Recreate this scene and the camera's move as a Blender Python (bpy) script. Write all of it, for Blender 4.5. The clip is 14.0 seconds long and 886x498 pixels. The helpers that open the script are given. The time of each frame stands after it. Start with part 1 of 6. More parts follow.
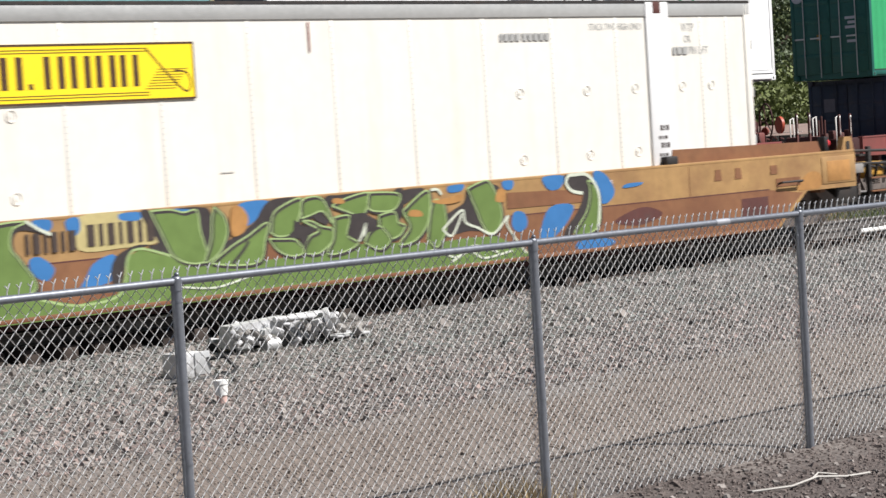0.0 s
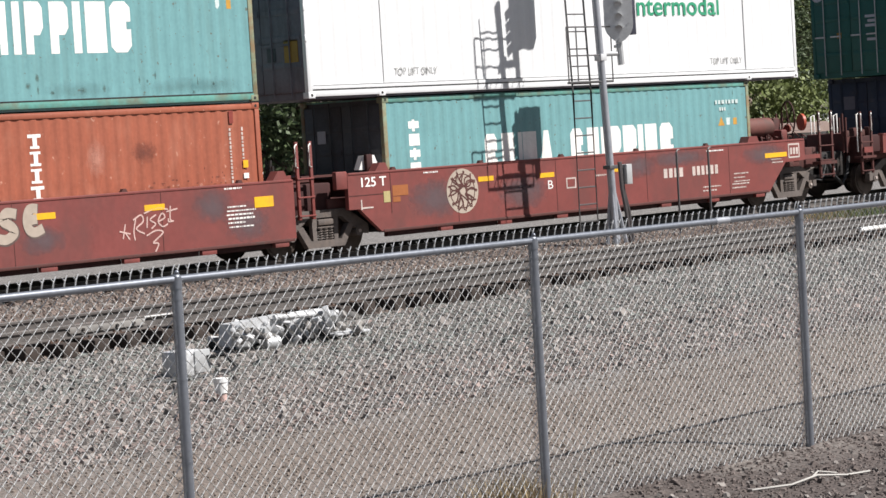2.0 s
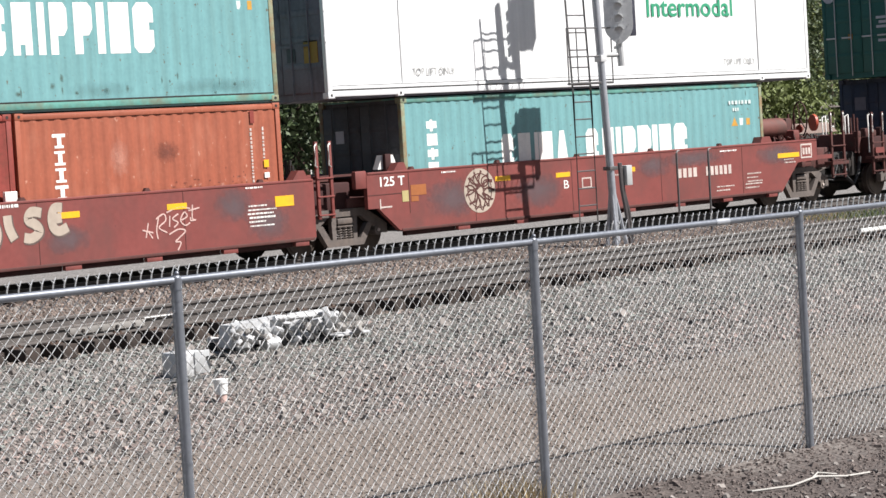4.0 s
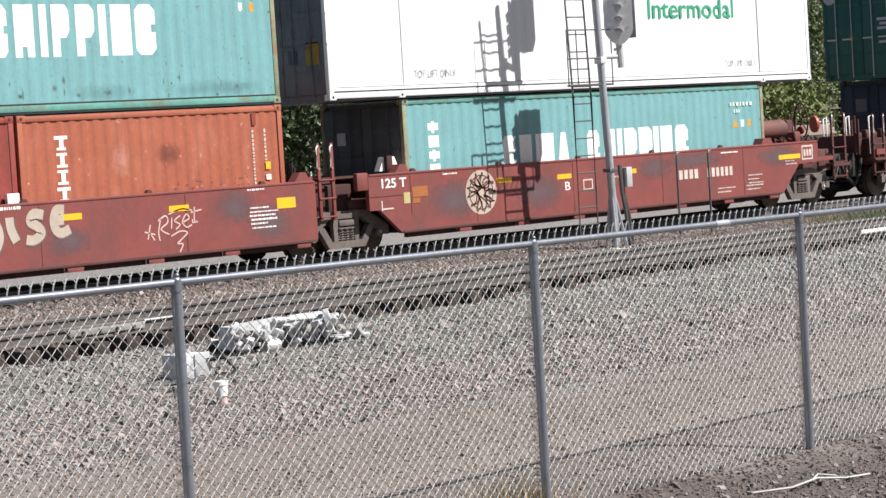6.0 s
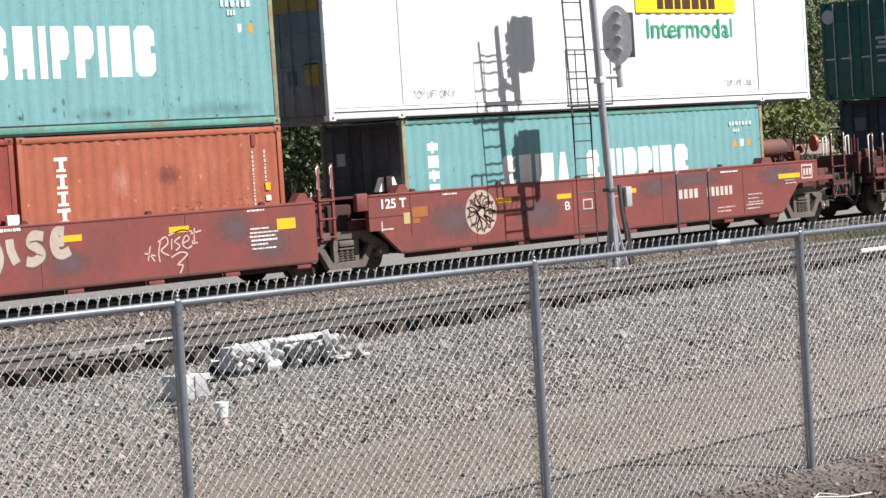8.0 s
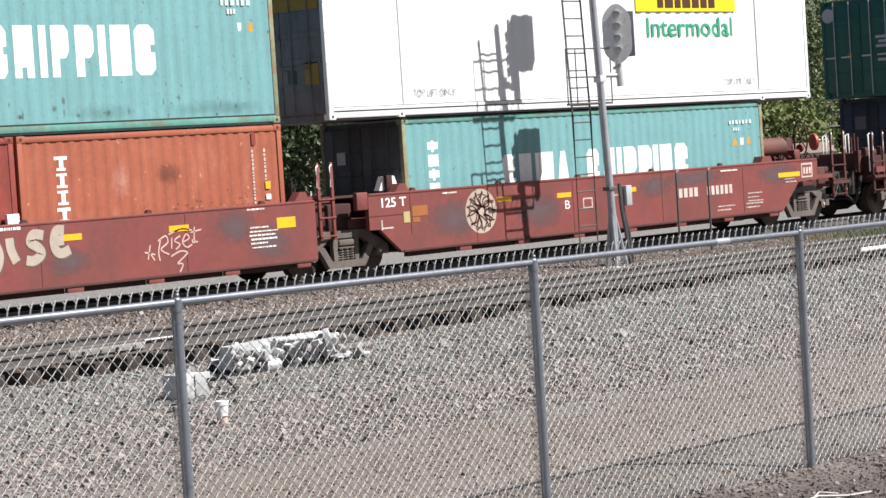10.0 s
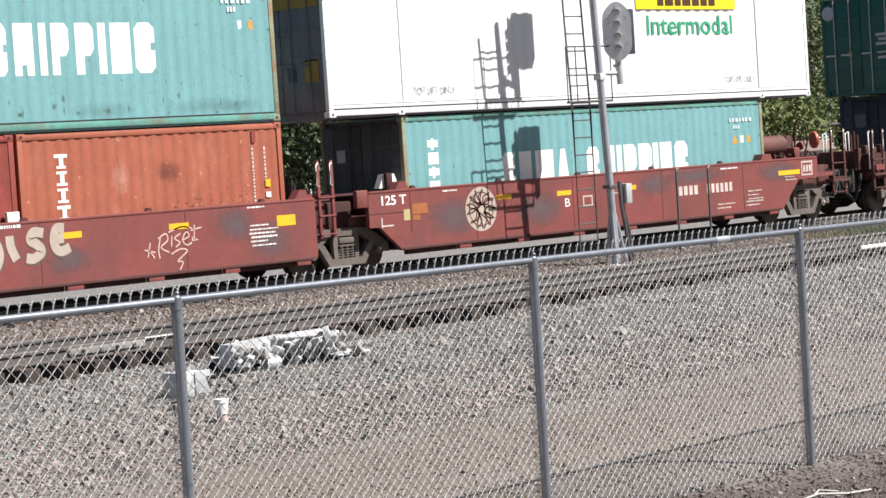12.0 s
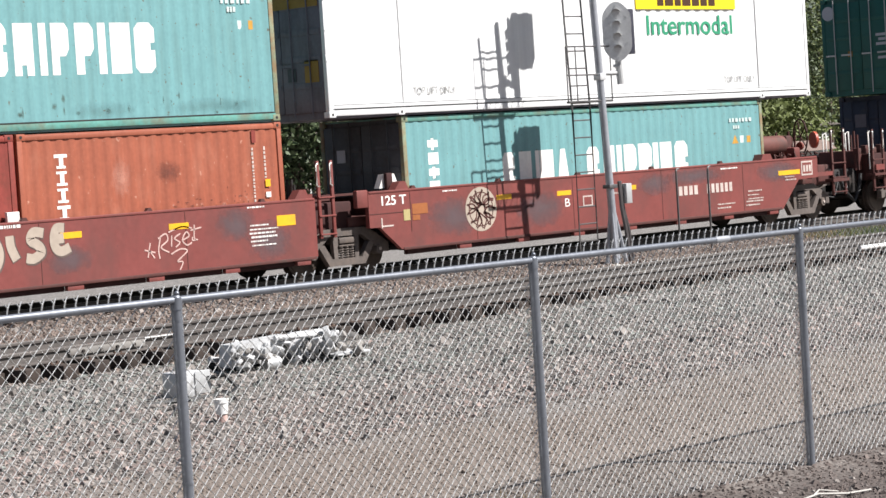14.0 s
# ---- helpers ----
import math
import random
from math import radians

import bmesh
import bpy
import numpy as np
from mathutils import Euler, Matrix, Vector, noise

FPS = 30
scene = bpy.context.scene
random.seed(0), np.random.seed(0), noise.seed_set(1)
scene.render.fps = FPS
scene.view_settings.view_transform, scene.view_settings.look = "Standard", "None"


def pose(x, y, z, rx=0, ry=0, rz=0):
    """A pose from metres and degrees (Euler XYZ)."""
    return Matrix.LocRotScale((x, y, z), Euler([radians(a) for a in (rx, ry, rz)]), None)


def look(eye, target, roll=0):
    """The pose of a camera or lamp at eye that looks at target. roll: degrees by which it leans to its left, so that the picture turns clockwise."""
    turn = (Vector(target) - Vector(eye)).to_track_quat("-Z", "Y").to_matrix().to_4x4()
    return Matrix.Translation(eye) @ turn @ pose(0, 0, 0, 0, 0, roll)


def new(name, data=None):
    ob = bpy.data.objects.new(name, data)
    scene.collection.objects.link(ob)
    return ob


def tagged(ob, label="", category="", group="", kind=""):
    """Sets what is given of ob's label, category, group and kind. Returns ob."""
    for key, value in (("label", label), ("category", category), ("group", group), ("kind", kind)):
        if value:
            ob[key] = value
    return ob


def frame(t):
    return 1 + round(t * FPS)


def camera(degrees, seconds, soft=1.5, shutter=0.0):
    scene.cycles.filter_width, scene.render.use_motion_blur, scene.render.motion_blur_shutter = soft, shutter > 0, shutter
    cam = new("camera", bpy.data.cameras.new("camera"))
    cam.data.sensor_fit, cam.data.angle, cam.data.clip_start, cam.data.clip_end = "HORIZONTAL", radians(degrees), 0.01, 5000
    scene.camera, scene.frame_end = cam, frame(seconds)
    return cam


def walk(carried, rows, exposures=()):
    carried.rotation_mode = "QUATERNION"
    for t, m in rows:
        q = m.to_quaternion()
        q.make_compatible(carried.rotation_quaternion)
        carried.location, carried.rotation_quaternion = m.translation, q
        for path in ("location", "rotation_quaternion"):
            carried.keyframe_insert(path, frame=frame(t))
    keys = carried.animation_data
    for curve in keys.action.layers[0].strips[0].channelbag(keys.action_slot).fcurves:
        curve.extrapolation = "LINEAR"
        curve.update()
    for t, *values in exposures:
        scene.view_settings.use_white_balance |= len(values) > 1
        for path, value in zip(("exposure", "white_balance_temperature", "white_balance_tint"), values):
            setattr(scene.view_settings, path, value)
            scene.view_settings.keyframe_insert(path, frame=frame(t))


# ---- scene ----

# World: x runs along the tracks, y away from the camera, z up from the top of the rails.
EYE = Vector((0, 0, 2.149))
AZ, DOWN, LEAN = radians(44.417), radians(2.465), -3.709
cam = camera(22.45, 14.0, soft=1.5, shutter=0.16)
AIM = EYE + Vector((math.cos(AZ) * math.cos(DOWN), math.sin(AZ) * math.cos(DOWN), -math.sin(DOWN)))
REST = look(EYE, AIM, LEAN)
TILT = [(0.0, -0.485, 0.16), (0.5, -0.515, 0.2), (1.0, -0.515, 0.2), (1.5, -0.53, 0.21), (2.0, -0.53, 0.21), (2.5, -0.525, 0.21),
        (3.0, -0.515, 0.22), (4.2, -0.50, 0.24), (5.5, -0.475, 0.24), (6.0, -0.455, 0.2), (6.2, -0.42, 0.13), (6.5, -0.30, 0.02),
        (7.0, -0.10, 0.0), (7.5, 0.0, 0.0), (8.0, 0.065, 0.0), (9.2, 0.05, 0.0), (10.5, 0.02, 0.0), (11.0, 0.0, 0.0),
        (12.0, -0.02, 0.0), (13.0, -0.02, 0.0), (14.0, -0.02, 0.0)]
walk(cam, [(t, REST @ pose(0, 0, 0, rx, 0, rz)) for t, rx, rz in TILT],
     exposures=[(0.0, 0.72), (0.6, 0.68), (1.2, 0.65), (1.6, 0.67), (2.2, 0.73), (2.8, 0.88), (6.5, 0.93), (14.0, 0.95)])

# ---- light ----
TO_SUN = Vector((1.04, -1.69, 2.3)).normalized()
sun_data = bpy.data.lights.new("sun", "SUN")
sun_data.energy, sun_data.angle, sun_data.color = 4.8, radians(0.53), (1.0, 0.975, 0.95)
sun = new("sun", sun_data)
sun.matrix_world = look(TO_SUN * 60, (0, 0, 0))
world = bpy.data.worlds.new("sky")
scene.world = world
world.use_nodes = True
wn = world.node_tree
sky = wn.nodes.new("ShaderNodeTexSky")
sky.sky_type, sky.sun_disc = "NISHITA", False
sky.sun_elevation = math.asin(TO_SUN.z)
sky.sun_rotation = math.atan2(TO_SUN.x, TO_SUN.y)
wn.nodes["Background"].inputs["Strength"].default_value = 0.034
wn.links.new(sky.outputs["Color"], wn.nodes["Background"].inputs["Color"])


# ---- materials ----
def material(name, color, rough=0.6, metal=0.0, vary=0.25, grain=14.0, bump=0.0, bump_scale=60.0, dirt=None, dirt_scale=(3, 3, 3), dirt_from=0.5, dirt_to=0.75, dirt_amount=0.7,
             chips=None, chip_from=0.66, random_vary=0.0, island=False, spec=0.4):
    """Paint or stone: a base colour varied at two scales, a second colour where a stretched noise passes a level, and fine relief."""
    m = bpy.data.materials.new(name)
    m.use_nodes = True
    nt = m.node_tree
    n, link = nt.nodes, nt.links.new
    bsdf = n["Principled BSDF"]
    co = n.new("ShaderNodeTexCoord")
    big = n.new("ShaderNodeTexNoise")
    big.inputs["Scale"].default_value, big.inputs["Detail"].default_value = grain * 0.12, 4
    fine = n.new("ShaderNodeTexNoise")
    fine.inputs["Scale"].default_value, fine.inputs["Detail"].default_value = grain, 5
    link(co.outputs["Object"], big.inputs["Vector"])
    link(co.outputs["Object"], fine.inputs["Vector"])
    add = n.new("ShaderNodeMath")
    add.operation = "ADD"
    link(big.outputs["Fac"], add.inputs[0])
    link(fine.outputs["Fac"], add.inputs[1])
    last = add.outputs[0]
    if random_vary:
        src = n.new("ShaderNodeNewGeometry").outputs["Random Per Island"] if island else n.new("ShaderNodeObjectInfo").outputs["Random"]
        rv = n.new("ShaderNodeMath")
        rv.operation = "MULTIPLY_ADD"
        rv.inputs[1].default_value = random_vary
        link(src, rv.inputs[0])
        link(last, rv.inputs[2])
        last = rv.outputs[0]
    rng = n.new("ShaderNodeMapRange")
    rng.inputs["From Min"].default_value, rng.inputs["From Max"].default_value = 0.6, 1.4 + random_vary
    rng.inputs["To Min"].default_value, rng.inputs["To Max"].default_value = 1 - vary, 1 + vary
    link(last, rng.inputs["Value"])
    tone = n.new("ShaderNodeVectorMath")
    tone.operation = "SCALE"
    tone.inputs[0].default_value = color
    link(rng.outputs["Result"], tone.inputs["Scale"])
    out = tone.outputs["Vector"]
    for second, scale3, lo, hi, amount in ((dirt, dirt_scale, dirt_from, dirt_to, dirt_amount), (chips, (9, 9, 9), chip_from, chip_from + 0.04, 0.9)):
        if second is None:
            continue
        mp = n.new("ShaderNodeMapping")
        mp.inputs["Scale"].default_value = scale3
        link(co.outputs["Object"], mp.inputs["Vector"])
        dn = n.new("ShaderNodeTexNoise")
        dn.inputs["Scale"].default_value, dn.inputs["Detail"].default_value, dn.inputs["Roughness"].default_value = 1.0, 6, 0.65
        link(mp.outputs["Vector"], dn.inputs["Vector"])
        dr = n.new("ShaderNodeMapRange")
        dr.inputs["From Min"].default_value, dr.inputs["From Max"].default_value, dr.inputs["To Max"].default_value = lo, hi, amount
        link(dn.outputs["Fac"], dr.inputs["Value"])
        mix = n.new("ShaderNodeMix")
        mix.data_type = "RGBA"
        mix.inputs[7].default_value = (*second, 1)
        link(dr.outputs["Result"], mix.inputs[0])
        link(out, mix.inputs[6])
        out = mix.outputs[2]
    link(out, bsdf.inputs["Base Color"])
    bsdf.inputs["Metallic"].default_value = metal
    bsdf.inputs["Specular IOR Level"].default_value = spec
    rr = n.new("ShaderNodeMapRange")
    rr.inputs["To Min"].default_value, rr.inputs["To Max"].default_value = max(0.05, rough - 0.12), min(1.0, rough + 0.12)
    link(fine.outputs["Fac"], rr.inputs["Value"])
    link(rr.outputs["Result"], bsdf.inputs["Roughness"])
    if bump:
        bn = n.new("ShaderNodeTexNoise")
        bn.inputs["Scale"].default_value, bn.inputs["Detail"].default_value = bump_scale, 4
        link(co.outputs["Object"], bn.inputs["Vector"])
        bp = n.new("ShaderNodeBump")
        bp.inputs["Strength"].default_value, bp.inputs["Distance"].default_value = bump, 0.01
        link(bn.outputs["Fac"], bp.inputs["Height"])
        link(bp.outputs["Normal"], bsdf.inputs["Normal"])
    return m


def soft_patch(name, color, rough=0.7, scale=9.0, cover=0.85):
    """A thin stain or sprayed-over patch with a ragged, feathered edge."""
    m = bpy.data.materials.new(name)
    m.use_nodes = True
    n, link = m.node_tree.nodes, m.node_tree.links.new
    bsdf = n["Principled BSDF"]
    co = n.new("ShaderNodeTexCoord")
    away = n.new("ShaderNodeVectorMath")
    away.operation = "SUBTRACT"
    away.inputs[1].default_value = (0.5, 0.5, 0.5)
    link(co.outputs["Generated"], away.inputs[0])
    flat = n.new("ShaderNodeVectorMath")
    flat.operation = "MULTIPLY"
    flat.inputs[1].default_value = (1, 0, 1)
    link(away.outputs["Vector"], flat.inputs[0])
    dist = n.new("ShaderNodeVectorMath")
    dist.operation = "LENGTH"
    link(flat.outputs["Vector"], dist.inputs[0])
    nz = n.new("ShaderNodeTexNoise")
    nz.inputs["Scale"].default_value, nz.inputs["Detail"].default_value, nz.inputs["Roughness"].default_value = scale, 6, 0.65
    link(co.outputs["Object"], nz.inputs["Vector"])
    mix = n.new("ShaderNodeMath")
    mix.operation = "MULTIPLY_ADD"
    mix.inputs[1].default_value = -1.6
    link(dist.outputs["Value"], mix.inputs[0])
    link(nz.outputs["Fac"], mix.inputs[2])
    fade = n.new("ShaderNodeMapRange")
    fade.inputs["From Min"].default_value, fade.inputs["From Max"].default_value, fade.inputs["To Max"].default_value = -0.3, 0.4, cover
    link(mix.outputs[0], fade.inputs["Value"])
    link(fade.outputs["Result"], bsdf.inputs["Alpha"])
    bsdf.inputs["Base Color"].default_value = (*color, 1)
    bsdf.inputs["Roughness"].default_value = rough
    return m


RUST = (0.10, 0.035, 0.018)
GRIME = (0.05, 0.042, 0.036)
M = {
    "teal": material("teal_paint", (0.15, 0.315, 0.325), 0.5, vary=0.1, dirt=(0.13, 0.23, 0.22), dirt_scale=(5, 5, 0.5), dirt_from=0.5, dirt_to=0.85, chips=(0.12, 0.11, 0.08), chip_from=0.635),
    "teal_rail": material("worn_teal_rail", (0.10, 0.27, 0.23), 0.6, vary=0.25, dirt=(0.16, 0.11, 0.06), dirt_scale=(2, 2, 2), dirt_from=0.45, dirt_to=0.7),
    "teal_post": material("rusty_teal_post", (0.20, 0.24, 0.16), 0.7, vary=0.3, dirt=(0.24, 0.12, 0.05), dirt_scale=(2, 2, 3), dirt_from=0.4, dirt_to=0.6),
    "orange": material("orange_red_paint", (0.305, 0.088, 0.049), 0.55, vary=0.16, dirt=(0.42, 0.17, 0.11), dirt_scale=(1.6, 1.6, 0.6), dirt_from=0.52, dirt_to=0.8, chips=(0.48, 0.24, 0.17), chip_from=0.64),
    "dark_red": material("dark_red_paint", (0.22, 0.04, 0.03), 0.6, vary=0.2, dirt=RUST),
    "white": material("white_container_paint", (0.70, 0.70, 0.70), 0.45, vary=0.04, dirt=(0.58, 0.57, 0.55), dirt_scale=(4, 4, 0.4), dirt_from=0.55, dirt_to=0.9, dirt_amount=0.5),
    "cream": material("off_white_container_skin", (0.69, 0.665, 0.61), 0.4, vary=0.05, grain=5, dirt=(0.56, 0.50, 0.42), dirt_scale=(2.5, 2.5, 0.35), dirt_from=0.5, dirt_to=0.9, dirt_amount=0.6),
    "cream_rail": material("grey_aluminium_top_rail", (0.42, 0.42, 0.41), 0.4, 0.3, vary=0.1),
    # One green container in two colours: sunlit side, then shaded doors and frame.
    "green_side": material("lit_green_paint", (0.03, 0.30, 0.12), 0.5, vary=0.12),
    "green_box": material("shaded_green_paint", (0.012, 0.10, 0.082), 0.45, vary=0.15, dirt=(0.02, 0.08, 0.06), dirt_scale=(4, 4, 0.6)),
    # White container's doors away from the sun, painted as grey shade, plus dirt.
    "shaded_door": material("shaded_door_paint", (0.145, 0.133, 0.158), 0.6, vary=0.2, dirt=(0.06, 0.055, 0.055), dirt_scale=(3, 3, 0.8)),
    # Teal box's door end turned from the sun: its shade is in this colour.
    "shaded_end": material("shaded_end_paint", (0.062, 0.068, 0.076), 0.6, vary=0.3, dirt=(0.05, 0.045, 0.045)),
    "amber": material("grimy_amber_label", (0.30, 0.17, 0.03), 0.6, vary=0.2),
    "navy": material("navy_blue_paint", (0.022, 0.03, 0.06), 0.5, vary=0.2, dirt=(0.06, 0.05, 0.06)),
    "car_red": material("oxide_red_car_paint", (0.198, 0.05, 0.043), 0.6, vary=0.16, grain=9, dirt=(0.10, 0.045, 0.04), dirt_scale=(1.2, 1.2, 0.8), dirt_from=0.42, dirt_to=0.75, chips=(0.08, 0.03, 0.03), bump=0.08),
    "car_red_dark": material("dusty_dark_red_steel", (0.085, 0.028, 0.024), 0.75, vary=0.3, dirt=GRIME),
    "tan": material("weathered_tan_car_paint", (0.32, 0.19, 0.075), 0.65, vary=0.2, grain=6, dirt=(0.20, 0.10, 0.045), dirt_scale=(1.1, 1.1, 1.8), dirt_from=0.42, dirt_to=0.7, chips=(0.10, 0.05, 0.035), bump=0.08),
    "tan_low": material("rusty_orange_car_paint", (0.19, 0.085, 0.038), 0.7, vary=0.25, grain=6, dirt=(0.14, 0.05, 0.025), dirt_scale=(1.1, 1.1, 1.8), dirt_from=0.4, dirt_to=0.7, bump=0.08),
    "tan_orange": material("orange_tan_paint", (0.36, 0.18, 0.055), 0.65, vary=0.2, dirt=(0.28, 0.13, 0.04)),
    "black": material("grimy_black_steel", (0.022, 0.019, 0.018), 0.7, vary=0.4, dirt=(0.05, 0.03, 0.022)),
    "red_orange": material("orange_red_enamel", (0.42, 0.075, 0.04), 0.5, vary=0.25, grain=25, dirt=(0.16, 0.04, 0.03)),
    "tank_red": material("rusty_brown_tank", (0.125, 0.045, 0.036), 0.7, vary=0.25, dirt=GRIME),
    # Near-black maroon: shade coloured into sills and decks; also used on dark fittings.
    "shade_maroon": material("dark_shaded_maroon", (0.045, 0.014, 0.013), 0.8, vary=0.3),
    "truck": material("dusty_truck_casting", (0.115, 0.095, 0.085), 0.85, vary=0.35, dirt=(0.165, 0.125, 0.10), bump=0.3, bump_scale=30),
    "wheel": material("worn_wheel_steel", (0.09, 0.07, 0.06), 0.5, 0.6, vary=0.3),
    "rail": material("brown_rail_steel", (0.10, 0.088, 0.082), 0.6, 0.2, vary=0.3, dirt=(0.17, 0.15, 0.138), dirt_scale=(3, 3, 12)),
    "rail_head": material("polished_rail_head", (0.42, 0.41, 0.40), 0.32, 0.85, vary=0.15),
    "tie": material("weathered_timber_tie", (0.042, 0.031, 0.026), 0.9, vary=0.35, grain=20, bump=0.5, bump_scale=25, random_vary=0.8),
    "spike": material("rusty_tie_plate", (0.085, 0.05, 0.036), 0.8, vary=0.3),
    "galv": material("galvanised_steel", (0.20, 0.212, 0.24), 0.42, 0.55, vary=0.14, grain=40, dirt=(0.22, 0.23, 0.25), dirt_scale=(10, 10, 10)),
    "galv_wire": material("galvanised_wire", (0.70, 0.70, 0.69), 0.35, 0.35, vary=0.12, grain=60),
    "mast": material("aluminium_paint", (0.36, 0.37, 0.40), 0.45, 0.35, vary=0.12, dirt=(0.26, 0.26, 0.28)),
    "hood": material("pale_aluminium_hood", (0.48, 0.48, 0.48), 0.4, 0.3, vary=0.12),
    "head_grey": material("weathered_aluminium", (0.60, 0.60, 0.60), 0.5, 0.2, vary=0.15),
    "head_dull": material("dull_grey_casting", (0.52, 0.52, 0.525), 0.55, 0.1, vary=0.2),
    "conduit": material("grey_brown_conduit", (0.085, 0.075, 0.075), 0.6, vary=0.2),
    "back": material("dark_signal_backing", (0.03, 0.03, 0.045), 0.7, vary=0.2),
    "lens": material("dark_signal_glass", (0.02, 0.025, 0.025), 0.15, vary=0.1),
    "ladder": material("dark_galvanised_ladder", (0.12, 0.115, 0.115), 0.5, 0.4, vary=0.2),
    "yellow": material("yellow_reflective_sheet", (0.80, 0.42, 0.02), 0.4, vary=0.08, dirt=(0.5, 0.27, 0.05)),
    "yellow_panel": material("yellow_company_panel", (0.86, 0.62, 0.02), 0.4, vary=0.05),
    "marking_white": material("white_stencil", (0.78, 0.76, 0.72), 0.6, vary=0.1),
    "marking_faded": material("faded_white_stencil", (0.50, 0.42, 0.38), 0.7, vary=0.3, grain=30),
    "dusty_steel": material("dust_caked_steel", (0.25, 0.235, 0.22), 0.8, vary=0.35, grain=12, dirt=(0.14, 0.115, 0.10), dirt_scale=(6, 6, 6)),
    "joint": material("pale_grey_joint", (0.50, 0.50, 0.50), 0.6, vary=0.1),
    "marking_black": material("black_stencil", (0.05, 0.035, 0.03), 0.6, vary=0.15),
    "marking_grey": material("grey_stencil", (0.34, 0.34, 0.33), 0.6, vary=0.2),
    "brown_letter": material("dark_brown_lettering", (0.06, 0.025, 0.01), 0.6, vary=0.1),
    "green_letter": material("green_lettering", (0.03, 0.26, 0.14), 0.6, vary=0.1),
    "spray_green": material("green_spray_paint", (0.115, 0.18, 0.045), 0.6, vary=0.2, grain=5, dirt=(0.085, 0.135, 0.032), dirt_scale=(1.5, 1.5, 1.5)),
    "spray_dark": material("dark_spray_paint", (0.035, 0.028, 0.028), 0.6, vary=0.3),
    "spray_pale": material("pale_grey_spray_line", (0.52, 0.55, 0.45), 0.6, vary=0.15),
    "spray_white": material("white_spray_line", (0.30, 0.40, 0.17), 0.6, vary=0.15),
    "spray_blue": material("blue_spray_paint", (0.035, 0.15, 0.36), 0.55, vary=0.12, grain=5),
    "spray_cream": material("cream_spray_paint", (0.42, 0.35, 0.16), 0.6, vary=0.15),
    "spray_pink": material("pale_spray_tag", (0.55, 0.38, 0.34), 0.6, vary=0.2),
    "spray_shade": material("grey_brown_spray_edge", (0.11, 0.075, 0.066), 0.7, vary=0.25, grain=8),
    "spray_bone": material("bone_spray_paint", (0.40, 0.33, 0.27), 0.6, vary=0.15, grain=8),
    "silver": material("silver_painted_casting", (0.54, 0.54, 0.545), 0.5, 0.2, vary=0.25, grain=12, dirt=(0.22, 0.21, 0.20), dirt_scale=(8, 8, 8), dirt_from=0.5, dirt_to=0.65),
    "plastic_white": material("white_plastic", (0.80, 0.79, 0.77), 0.4, vary=0.05, dirt=(0.5, 0.46, 0.42)),
    "hose": material("black_rubber", (0.015, 0.015, 0.016), 0.6, vary=0.2),
    "red_lamp": material("red_marker_lens", (0.6, 0.04, 0.05), 0.3, vary=0.1),
    "stone": material("ballast_stone", (0.20, 0.178, 0.164), 0.85, vary=0.66, grain=30, random_vary=1.9, island=True, bump=0.2),
    "stone_pink": material("pinkish_ballast_stone", (0.225, 0.175, 0.158), 0.85, vary=0.6, grain=30, random_vary=1.9, island=True, bump=0.2),
    "stone_green": material("greenish_ballast_stone", (0.162, 0.168, 0.155), 0.85, vary=0.66, grain=30, random_vary=1.9, island=True, bump=0.2),
    "stone_brown": material("dusty_gravel", (0.215, 0.172, 0.146), 0.9, vary=0.4, grain=30, random_vary=1.4, island=True, bump=0.2),
    "stone_dark": material("brown_oily_ballast", (0.165, 0.127, 0.108), 0.9, vary=0.4, grain=30, random_vary=1.2, island=True, bump=0.2),
    "road_stone": material("packed_road_gravel", (0.182, 0.148, 0.125), 0.9, vary=0.25, grain=30, random_vary=0.55, island=True, bump=0.2),
    "soil_stone": material("dark_clod", (0.13, 0.105, 0.095), 0.9, vary=0.5, random_vary=1.2, island=True),
    "concrete": material("pale_concrete", (0.42, 0.40, 0.37), 0.85, vary=0.15, bump=0.2),
    "bark": material("grey_brown_bark", (0.09, 0.065, 0.05), 0.9, vary=0.3, bump=0.5),
    "leaf": material("olive_leaves", (0.055, 0.078, 0.03), 0.6, vary=0.35, random_vary=1.5, island=True),
    "leaf_dry": material("yellowing_leaves", (0.095, 0.078, 0.028), 0.6, vary=0.35, random_vary=1.5, island=True),
    "grass": material("dry_green_grass", (0.10, 0.13, 0.045), 0.7, vary=0.4, random_vary=1.5, island=True),
    "straw": material("dry_straw", (0.34, 0.26, 0.15), 0.8, vary=0.3, random_vary=1.2, island=True),
    "brick": material("brown_house_wall", (0.085, 0.05, 0.042), 0.85, vary=0.2),
    "siding": material("pale_house_wall", (0.55, 0.55, 0.52), 0.7, vary=0.1),
    "roof": material("grey_brown_shingle", (0.13, 0.11, 0.10), 0.9, vary=0.3, bump=0.3),
    "roof_tan": material("tan_brown_shingle", (0.23, 0.165, 0.14), 0.9, vary=0.25, bump=0.3),
    "leaf_bright": material("sunlit_yellow_green_leaves", (0.125, 0.15, 0.045), 0.6, vary=0.4, random_vary=1.5, island=True),
    "glass": material("dark_window_glass", (0.03, 0.035, 0.04), 0.1, vary=0.1, spec=0.6),
    "amber_sign": material("faded_amber_sticker", (0.50, 0.27, 0.05), 0.5, vary=0.15),
    "marking_faded_teal": material("faded_white_stencil_on_teal", (0.52, 0.60, 0.58), 0.6, vary=0.2, grain=30),
    "teal_scab": soft_patch("rusty_scab_on_teal", (0.10, 0.14, 0.11), scale=22, cover=0.6),
